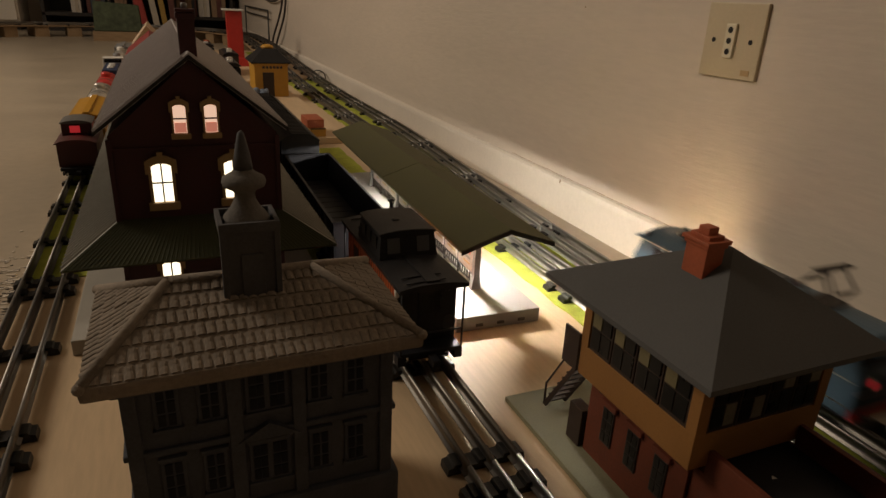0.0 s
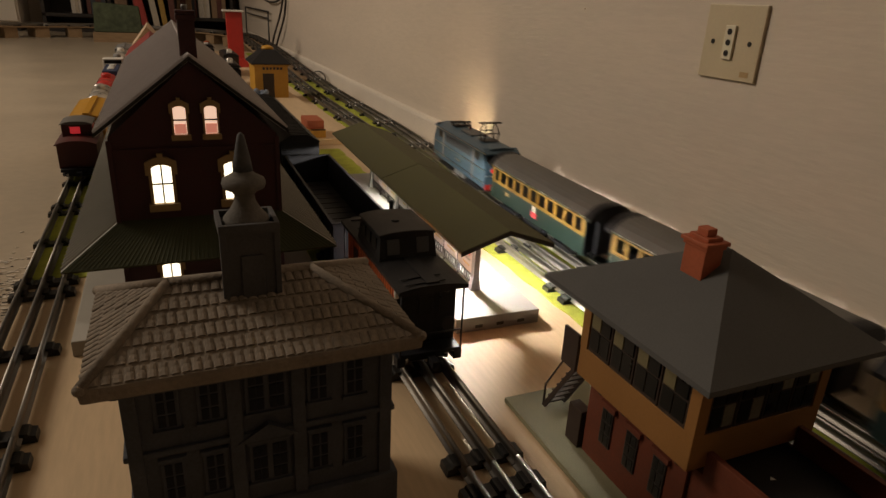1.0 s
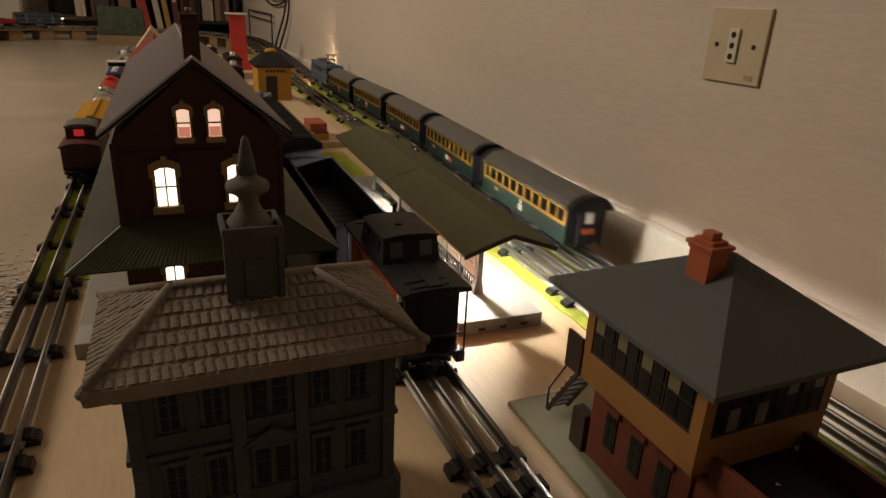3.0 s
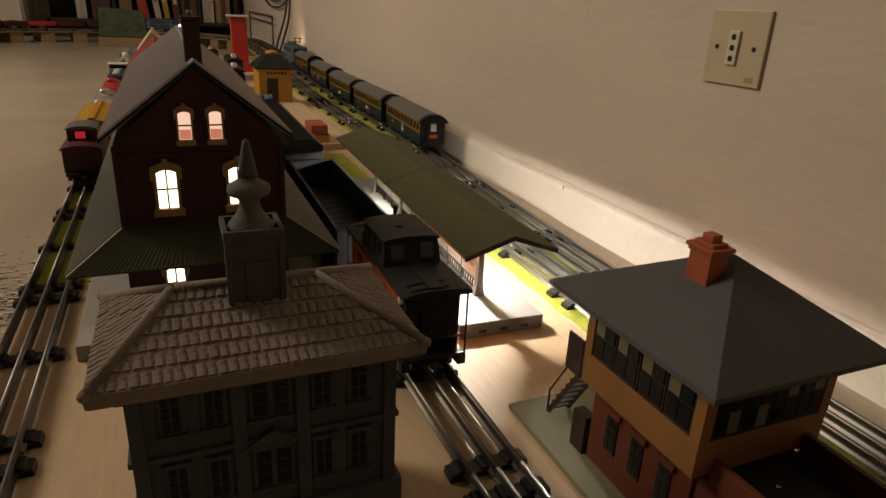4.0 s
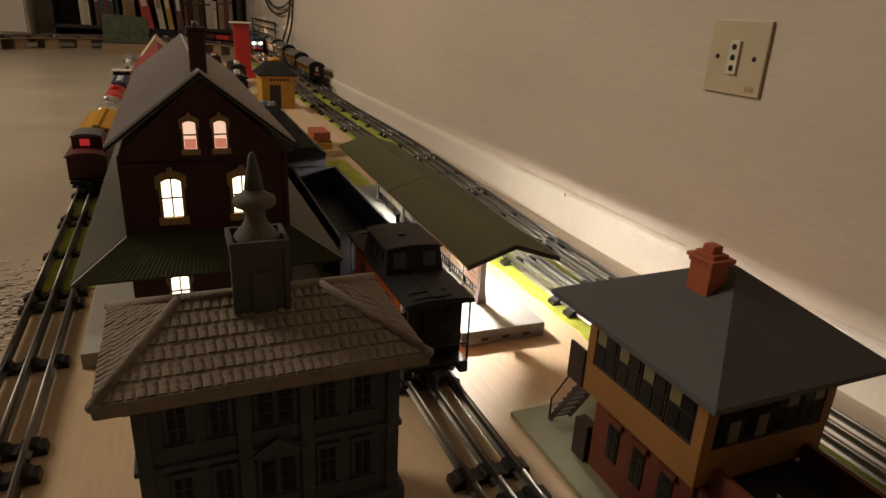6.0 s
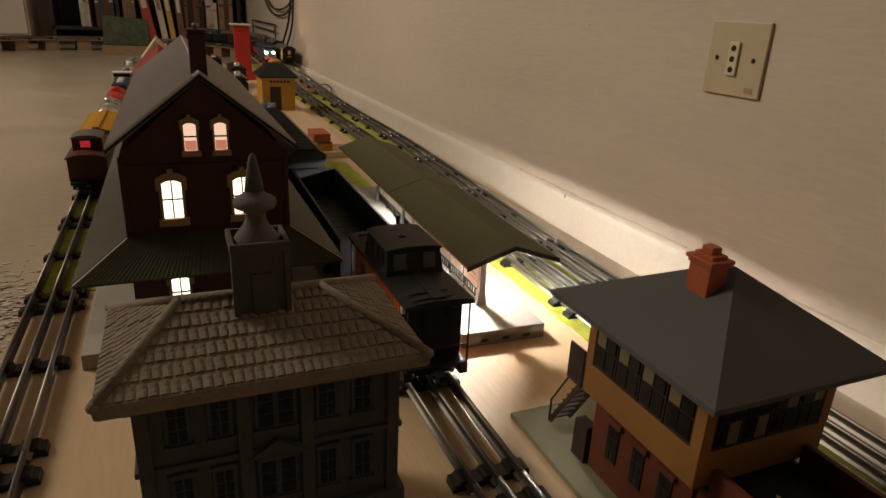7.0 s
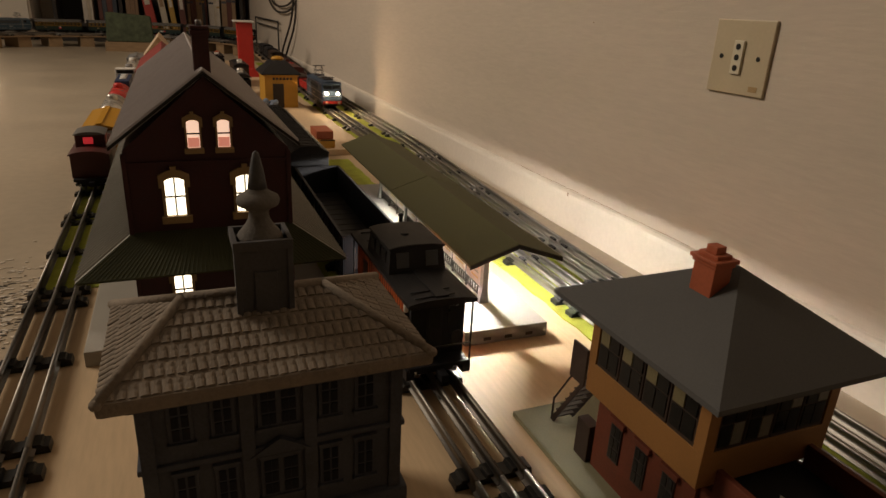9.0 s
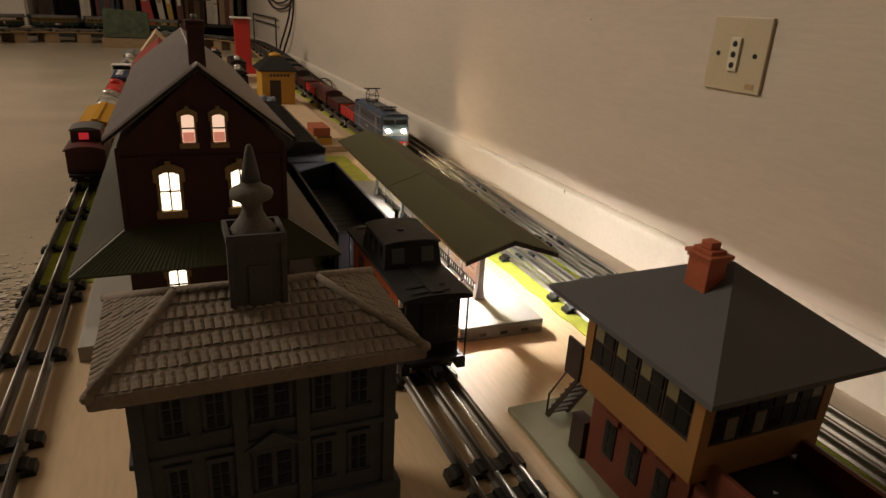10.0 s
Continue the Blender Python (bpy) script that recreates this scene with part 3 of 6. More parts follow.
# ---- grey resin town hall ----
def town_hall():
    x0, x1, y0, y1, ez = -0.2005, -0.0625, 0.2345, 0.328, 0.1212
    rx0, rx1, ry, rz = -0.1665, -0.1035, 0.2820, 0.1458
    h = thing("town_hall", (x0 + x1) / 2, ry, 0, "dark grey resin town hall with a tiled hip roof and cupola", "model building")
    wx0, wx1, wy0, wy1 = -0.1885, -0.0735, 0.2475, 0.318
    part("wall", box(wx0, wx1, wy0, wy1, 0.0, 0.1235, 0.001), "shaded_wallstone", h)
    part("plinth", box(wx0 - 0.004, wx1 + 0.004, wy0 - 0.004, wy1 + 0.004, 0.0, 0.046, 0.0025), "shaded_wallstone", h)
    part("cornice", box(wx0 - 0.0035, wx1 + 0.0035, wy0 - 0.0035, wy1 + 0.0035, 0.1135, 0.1212, 0.0015), "shaded_wallstone", h)
    part("string_course", box(wx0 - 0.0018, wx1 + 0.0018, wy0 - 0.0018, wy1 + 0.0018, 0.0815, 0.0845, 0.0008), "shaded_wallstone", h)
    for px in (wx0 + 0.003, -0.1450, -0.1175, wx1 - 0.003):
        part("pilaster", box(px - 0.003, px + 0.003, wy0 - 0.0022, wy0 + 0.001, 0.046, 0.1135, 0.0006), "shaded_wallstone", h)
    # eave slab and hip roof
    part("eave", box(x0, x1, y0, y1, ez - 0.0015, ez + 0.0055, 0.0022), "tile", h)
    e = ez + 0.0050
    pts = [(x0 + 0.001, y0 + 0.001, e), (x1 - 0.001, y0 + 0.001, e), (x1 - 0.001, y1 - 0.001, e), (x0 + 0.001, y1 - 0.001, e), (rx0, ry, rz), (rx1, ry, rz)]
    part("roof", hull(pts, [(0, 1, 5, 4), (1, 2, 5), (2, 3, 4, 5), (3, 0, 4), (0, 3, 2, 1)]), "tile", h)
    for a, b in ((0, 4), (1, 5), (2, 5), (3, 4), (4, 5)):
        bm = bmesh.new()
        A, B = Vector(pts[a]), Vector(pts[b])
        rod(A, B, 0.0024, 10, bm)
        for end in (A, B):
            q = bmesh.ops.create_icosphere(bm, subdivisions=2, radius=0.0025)
            bmesh.ops.translate(bm, verts=q["verts"], vec=end)
        part("hip_ridge", bm, "tile", h)
    # single roof tiles, laid in courses
    proto = bmesh.new()
    prism([(-0.0019, -0.0004), (-0.0015, 0.0003), (-0.0006, 0.0006), (0.0006, 0.0006), (0.0015, 0.0003), (0.0019, -0.0004)], -0.0036, 0.0030, "y", proto)
    tile_me = bpy.data.meshes.new("roof_tile")
    proto.to_mesh(tile_me)
    proto.free()
    tile_me.materials.append(M["tile"])
    rnd = random.Random(4)

    def course(a, b, c, d, rows):
        a, b, c, d = map(Vector, (a, b, c, d))
        up = ((c + d) / 2 - (a + b) / 2).normalized()
        along = (b - a).normalized()
        nrm = along.cross(up).normalized()
        for r in range(rows):
            v = (r + 0.5) / rows
            l, q = a.lerp(d, v), b.lerp(c, v)
            wide = (q - l).length
            n = max(1, int(wide / 0.0040))
            for i in range(n):
                p = l.lerp(q, (i + 0.5) / n) + nrm * rnd.uniform(-0.0002, 0.0003)
                ob = new("roof_tile", tile_me)
                ob.parent = h
                m = Matrix.Identity(4)
                tilt = (up * 0.995 + nrm * -0.05).normalized()
                nn = along.cross(tilt).normalized()
                for k in range(3):
                    m[k][0], m[k][1], m[k][2] = along[k], tilt[k], nn[k]
                m.translation = p - ROOT[h]
                ob.matrix_local = m @ pose(0, 0, 0, 0, 0, rnd.uniform(-3, 3))

    course(pts[0], pts[1], pts[5], pts[4], 6)
    course(pts[1], pts[2], pts[5], pts[5], 6)
    course(pts[3], pts[0], pts[4], pts[4], 6)
    # windows, two rows of five, with dark panes; the middle ones are double
    for z in (0.0575, 0.0955):
        for k, x in enumerate((-0.1717, -0.1547, -0.1312, -0.1083, -0.0915)):
            hh = 0.0195
            n, w = (4, 0.0160) if k == 2 else (2, 0.0080)
            win = part("window", box(x - w / 2 - 0.0012, x + w / 2 + 0.0012, wy0 - 0.0012, wy0 + 0.0006, z - 0.001, z + hh + 0.0012, 0.0004), "shaded_wallstone", h)
            part("sill", box(x - w / 2 - 0.0020, x + w / 2 + 0.0020, wy0 - 0.0026, wy0 + 0.0006, z - 0.0026, z - 0.0008, 0.0004), "shaded_wallstone", win)
            part("lintel", box(x - w / 2 - 0.0018, x + w / 2 + 0.0018, wy0 - 0.0022, wy0 + 0.0006, z + hh + 0.0010, z + hh + 0.0028, 0.0004), "shaded_wallstone", win)
            for i in range(n):
                for j in range(3):
                    gap = 0.0008 if n == 4 and i in (1, 2) else 0.0
                    c = x - w / 2 + (i + 0.5) * w / n + (gap if i == 2 else -gap)
                    part("pane", box(c - w / n / 2 + 0.0005, c + w / n / 2 - 0.0005, wy0 - 0.0017, wy0 - 0.0010, z + j * hh / 3 + 0.0006, z + (j + 1) * hh / 3 - 0.0006), "void", win)
    part("pediment", prism([(-0.1445, 0.0805), (-0.1180, 0.0805), (-0.1312, 0.0885)], wy0 - 0.0030, wy0), "shaded_wallstone", h)
    # cupola with onion and spire
    cx, cy = -0.1315, 0.2800
    cup = part("cupola", box(cx - 0.0116, cx + 0.0116, cy - 0.0108, cy + 0.0108, 0.128, 0.1715, 0.0008), "slate", h, "dark cupola shaft with a recessed panel")
    part("panel", box(cx - 0.0045, cx + 0.0055, cy - 0.0118, cy - 0.0107, 0.137, 0.160, 0.0005), "slate", cup)
    for sx in (-1, 1):
        part("corner_strip", box(cx + sx * 0.0113 - 0.0013, cx + sx * 0.0113 + 0.0013, cy - 0.0118, cy - 0.0095, 0.132, 0.1735, 0.0004), "slate", cup)
    rim = bmesh.new()
    for (a, b, c, d) in ((-0.0128, 0.0128, -0.0121, -0.0100), (-0.0128, 0.0128, 0.0100, 0.0121), (-0.0128, -0.0107, -0.0100, 0.0100), (0.0107, 0.0128, -0.0100, 0.0100)):
        box(cx + a, cx + b, cy + c, cy + d, 0.1700, 0.1745, 0.0003, rim)
    part("parapet", rim, "slate", cup)
    part("onion", lathe([(0.0110, 0.1705), (0.0095, 0.1745), (0.0062, 0.1785), (0.0046, 0.1815), (0.0043, 0.1845), (0.0055, 0.1862), (0.0088, 0.1878), (0.0094, 0.1898), (0.0088, 0.1916),
                         (0.0058, 0.1932), (0.0042, 0.1946), (0.0040, 0.1955)], cx, cy, 0, 24), "stone", cup)
    part("spire", lathe([(0.0042, 0.1952), (0.0034, 0.2010), (0.0022, 0.2070), (0.0014, 0.2105), (0.0004, 0.2115)], cx, cy, 0, 16), "slate", cup, "dark pointed spire")
    return h


town_hall()


# ---- signal tower ----
def signal_tower():
    t = thing("signal_tower", 0.0975, 0.228, 0, "ochre and red-brown signal tower with a grey hip roof", "model building")
    part("base_pad", box(0.0436, 0.165, 0.06, 0.3363, 0.0003, 0.0043, 0.0006), "pad", t, "olive grey base pad")
    bx0, bx1, by0, by1 = 0.0640, 0.1345, 0.187, 0.270
    part("brick_storey", box(bx0, bx1, by0, by1, 0.004, 0.062, 0.0005), "rust", t, "red-brown brick lower storey")
    for y in (0.205, 0.2275, 0.25):
        win = part("window", box(bx0 - 0.0010, bx0 + 0.001, y - 0.005, y + 0.005, 0.022, 0.047, 0.0003), "dark", t)
        for i in (-1, 1):
            for j in range(3):
                part("pane", box(bx0 - 0.0014, bx0 - 0.0009, y + i * 0.0022 - 0.0017, y + i * 0.0022 + 0.0017, 0.0235 + j * 0.0078, 0.0302 + j * 0.0078), "glass", win)
        part("lintel", box(bx0 - 0.0022, bx0 + 0.0005, y - 0.007, y + 0.007, 0.0475, 0.0510, 0.0004), "rust", t)
    for y in (0.195, 0.2165, 0.2385, 0.2605):
        part("bracket", prism([(bx0 - 0.0048, 0.061), (bx0 + 0.0004, 0.061), (bx0 + 0.0004, 0.050)], y - 0.0012, y + 0.0012), "brown", t)
    ux0, ux1, uy0, uy1 = 0.0545, 0.1405, 0.1800, 0.2735
    part("apron", box(ux0, ux1, uy0, uy1, 0.0605, 0.0805, 0.0005), "ochre", t, "ochre panelled apron")
    part("wall_core", box(ux0 + 0.003, ux1 - 0.003, uy0 + 0.003, uy1 - 0.003, 0.080, 0.112), "dark", t)
    for px, py in ((ux0, uy0), (ux1, uy0), (ux0, uy1), (ux1, uy1)):
        part("corner_post", box(px - (0.0002 if px == ux0 else 0.0065), px + (0.0065 if px == ux0 else 0.0002), py - (0.0002 if py == uy0 else 0.0065), py + (0.0065 if py == uy0 else 0.0002), 0.0803, 0.1135, 0.0003), "ochre", t)
    for k in range(4):
        y = uy0 + 0.0068 + k * 0.0201
        win = part("window", box(ux0 + 0.0004, ux0 + 0.0028, y, y + 0.0192, 0.0805, 0.112, 0.0003), "brown", t)
        for a, b in ((0.0015, 0.0092), (0.0102, 0.0178)):
            part("pane", box(ux0 - 0.0001, ux0 + 0.0006, y + a, y + b, 0.083, 0.095), "glass", win)
            part("pane", box(ux0 - 0.0004, ux0 + 0.0004, y + a, y + b, 0.0965, 0.109), "amber" if (a > 0.005) else "glass", win, "upper pane tinted amber for light seen through it" if a > 0.005 else "")
    for k in range(4):
        x = ux0 + 0.0068 + k * 0.0182
        win = part("window", box(x, x + 0.0174, uy0 + 0.0004, uy0 + 0.0028, 0.0805, 0.112, 0.0003), "brown", t)
        for a, b in ((0.0014, 0.0083), (0.0092, 0.0160)):
            part("pane", box(x + a, x + b, uy0 - 0.0001, uy0 + 0.0006, 0.083, 0.095), "pale_pane" if k < 2 and a > 0.005 else "glass", win)
            part("pane", box(x + a, x + b, uy0 - 0.0004, uy0 + 0.0004, 0.0965, 0.108), "pale_pane" if k > 1 and a > 0.005 else "glass", win)
    # hip roof
    rx0, rx1, ry0, ry1, ez = 0.0420, 0.1600, 0.1665, 0.3005, 0.1140
    yr = (ry0 + ry1) / 2
    low = [(rx0, ry0, ez), (rx1, ry0, ez), (rx1, ry1, ez), (rx0, ry1, ez)]
    mid = [(x, y, ez + 0.0030) for x, y, _ in low]
    top = [(0.1015, yr - 0.011, 0.1555), (0.1015, yr - 0.005, 0.1555)]
    part("roof", hull(low + mid + top, [(0, 3, 2, 1), (0, 1, 5, 4), (1, 2, 6, 5), (2, 3, 7, 6), (3, 0, 4, 7), (4, 5, 8), (5, 6, 9, 8), (6, 7, 9), (7, 4, 8, 9)]), "towerroof", t, "matt grey hip roof")
    # chimney
    cx, cy = 0.0860, 0.2263
    ch = part("chimney", box(cx - 0.0058, cx + 0.0058, cy - 0.0073, cy + 0.0073, 0.128, 0.1580, 0.0004), "chimney", t, "orange-red brick chimney with a stepped cap")
    part("cap", box(cx - 0.0067, cx + 0.0067, cy - 0.0082, cy + 0.0082, 0.1575, 0.1597, 0.0004), "chimney", ch)
    part("cap", box(cx - 0.0078, cx + 0.0078, cy - 0.0093, cy + 0.0093, 0.1595, 0.1617, 0.0005), "chimney", ch)
    part("cap", box(cx - 0.0050, cx + 0.0050, cy - 0.0065, cy + 0.0065, 0.1615, 0.1637, 0.0004), "chimney", ch)
    part("pot", box(cx - 0.0032, cx + 0.0032, cy - 0.0036, cy + 0.0036, 0.1635, 0.1675, 0.0005), "chimney", ch)
    # outside stair at the far end
    st = part("stair", box(0.066, 0.082, 0.2745, 0.2885, 0.0555, 0.0580), "brown", t, "dark brown wooden stair and landing")
    for sx in (0.0655, 0.0815):
        part("stringer", prism([(0.2885, 0.0565), (0.3205, 0.0045), (0.3165, 0.0045), (0.2885, 0.051)], sx - 0.0006, sx + 0.0006, "x"), "brown", st)
        part("handrail", rod((sx, 0.2885, 0.0745), (sx, 0.3195, 0.0215), 0.0007, 6), "brown", st)
        part("newel", rod((sx, 0.3195, 0.0045), (sx, 0.3195, 0.0225), 0.0008, 6), "brown", st)
        part("newel", rod((sx, 0.2885, 0.0560), (sx, 0.2885, 0.0755), 0.0008, 6), "brown", st)
    for i in range(7):
        part("tread", box(0.0655, 0.0815, 0.2900 + i * 0.0042, 0.2945 + i * 0.0042, 0.0490 - i * 0.0068, 0.0500 - i * 0.0068), "brown", st)
    part("landing_panel", box(0.0530, 0.0546, 0.2738, 0.2890, 0.0610, 0.0860, 0.0003), "brown", t)
    part("locker", box(0.0612, 0.0692, 0.2715, 0.2850, 0.0042, 0.031, 0.0005), "brown", t, "dark brown locker against the wall")
    # low annex in front, with a raised rim round its flat roof
    part("annex", box(0.0660, 0.1300, 0.096, 0.1868, 0.004, 0.0560, 0.0005), "rust", t, "red-brown brick annex")
    roof = part("annex_roof", box(0.0695, 0.1265, 0.099, 0.1868, 0.0560, 0.0575, 0.0004), "charcoal", t, "dark flat annex roof")
    for x0, x1, y0, y1 in ((0.0655, 0.0690, 0.095, 0.1796), (0.1270, 0.1305, 0.095, 0.1796), (0.0690, 0.1270, 0.095, 0.0988)):
        part("rim", box(x0, x1, y0, y1, 0.0555, 0.0700, 0.0005), "rust", roof, "red-brown raised rim")
    part("roof_fleck", hull([(0.0935, 0.1640, 0.0576), (0.0965, 0.1632, 0.0576), (0.0958, 0.1660, 0.0576), (0.0948, 0.1648, 0.0584)], [(0, 2, 1), (0, 1, 3), (1, 2, 3), (2, 0, 3)]), "white", roof, "small white chip")
    return t


signal_tower()


# ---- covered platform ----
def covered_platform():
    p = thing("covered_platform", 0.0915, 0.672, 0, "white station platform under a long olive canopy roof", "model platform")
    px0, px1, py0, py1 = 0.0505, 0.1310, 0.4380, 0.930
    slab = part("slab", box(px0, px1, py0, py1, 0.0003, 0.0138, 0.0007), "slab", p, "pale grey-white platform slab")
    for x in (0.072, 0.0925, 0.113):
        part("notch", box(x - 0.0035, x + 0.0035, py0 - 0.0003, py0 + 0.001, 0.0035, 0.0065), "dark", slab)
    cx, y0, y1, ez, rz = 0.0905, 0.4300, 0.922, 0.0795, 0.0945
    w = 0.0432
    for sgn in (-1, 1):
        for a, b in ((y0, 0.6605), (0.6620, y1)):
            sheet = [(cx, rz), (cx + sgn * w, ez), (cx + sgn * w, ez - 0.0022), (cx, rz - 0.0026)]
            part("canopy_sheet", prism(sheet, a, b), "olive", p, "matt olive canopy roof")
        part("fascia", prism([(cx, rz - 0.0005), (cx + sgn * (w - 0.0004), ez - 0.0007), (cx + sgn * (w - 0.0004), ez - 0.0040), (cx, rz - 0.0042)], y0 - 0.0006, y0 + 0.0012), "dark", p)
    for y in (0.4915, 0.6125, 0.7335, 0.8545):
        post = part("post", prism([(cx - 0.0052, 0.0136), (cx + 0.0052, 0.0136), (cx + 0.0036, 0.0240), (cx + 0.0028, 0.0280), (cx + 0.0024, 0.0885), (cx - 0.0024, 0.0885), (cx - 0.0028, 0.0280), (cx - 0.0036, 0.0240)], y - 0.0030, y + 0.0030), "grey", p, "grey tapered cast post")
        for sgn in (-1, 1):
            part("bracket", prism([(cx + sgn * 0.0024, 0.0600), (cx + sgn * 0.0300, 0.0805), (cx + sgn * 0.0270, 0.0815), (cx + sgn * 0.0024, 0.0660)], y - 0.0008, y + 0.0008), "grey", post)
    part("ridge_beam", box(cx - 0.0016, cx + 0.0016, y0 + 0.004, y1 - 0.004, 0.0872, 0.0912), "grey", p)
    rnd = random.Random(9)
    for k in range(3):
        a, b = 0.4965 + 0.121 * k, 0.6075 + 0.121 * k
        fence = part("fence", box(cx - 0.0009, cx + 0.0009, a, b, 0.0172, 0.0182), "dark", p, "dark fence with posters")
        part("top_bar", box(cx - 0.0010, cx + 0.0010, a, b, 0.0532, 0.0546), "dark", fence)
        part("mid_bar", box(cx - 0.0009, cx + 0.0009, a, b, 0.0252, 0.0262), "dark", fence)
        for i in range(19):
            y = a + (b - a) * (i + 0.5) / 19
            part("baluster", box(cx - 0.0005, cx + 0.0005, y - 0.0006, y + 0.0006, 0.0180, 0.0255), "dark", fence)
        for i in range(4):
            y = a + (b - a) * i / 3
            part("stile", box(cx - 0.0010, cx + 0.0010, y - 0.0010, y + 0.0010, 0.0137, 0.0560), "dark", fence)
        for i in range(3):
            y = a + (b - a) * (i + 0.5) / 3
            post = part("poster", box(cx - 0.0013, cx + 0.0013, y - 0.0165, y + 0.0165, 0.0275, 0.0520, 0.0002), "poster", fence, "pale faded poster board")
            for j in range(3):
                part("poster_bar", box(cx - 0.0016, cx - 0.0012, y - 0.012, y - 0.012 + rnd.uniform(0.010, 0.022), 0.0330 + 0.0055 * j, 0.0350 + 0.0055 * j), ("tag", "grey", "red_mark")[j], post)
    for y in (0.5300, 0.7600):
        part("bulb", lathe([(0.0006, 0.0700), (0.0026, 0.0712), (0.0033, 0.0735), (0.0024, 0.0762), (0.0016, 0.0780)], 0.0885, y + 0.0085, 0.006, 12), "bulb", p, "small lit bulb")
        part("socket", lathe([(0.0022, 0.0778), (0.0022, 0.0850)], 0.0885, y + 0.0085, 0.006, 12), "grey", p)
    return p


covered_platform().matrix_world = pose(0.0978, 0.672, 0, 0, 0, -1.5)


# ---- rolling stock: each is built round its own origin, at rail level, nose towards +y ----
def vehicle(name, label, category, group=""):
    return thing(name, 0, 0, 0, label, category, group)


def bogie(v, y, gauge=0.0326, base=0.026, wheel=0.0068, name="bogie"):
    b = part(name, box(-0.0185, 0.0185, y - base * 0.75, y + base * 0.75, 0.0165, 0.0225, 0.0008), "black", v)
    for sx in (-1, 1):
        part("side_frame", prism([(y - base * 0.85, 0.0205), (y - base * 0.65, 0.0165), (y + base * 0.65, 0.0165), (y + base * 0.85, 0.0205), (y + base * 0.3, 0.0225), (y - base * 0.3, 0.0225)], sx * 0.0205 - 0.0012, sx * 0.0205 + 0.0012, "x"), "black", b)
        for k in (-1, 1):
            part("wheel", lathe([(wheel * 0.3, -0.0015), (wheel, -0.0015), (wheel, 0.0006), (wheel * 1.13, 0.0008), (wheel * 1.13, 0.0015), (wheel * 0.3, 0.0015)], sx * gauge / 2, y + k * base / 2, RAIL + wheel, 16, "x"), "steel" if wheel > 0.0065 else "black", b)
    for k in (-1, 1):
        part("axle", rod((-0.019, y + k * base / 2, RAIL + wheel), (0.019, y + k * base / 2, RAIL + wheel), 0.0011, 6), "black", b)
    return b


def curved_roof(w, z0, rise_, n=10):
    return [(-w + 2 * w * i / n, z0 + rise_ * (1 - (abs(2 * i / n - 1)) ** 2.6)) for i in range(n + 1)]


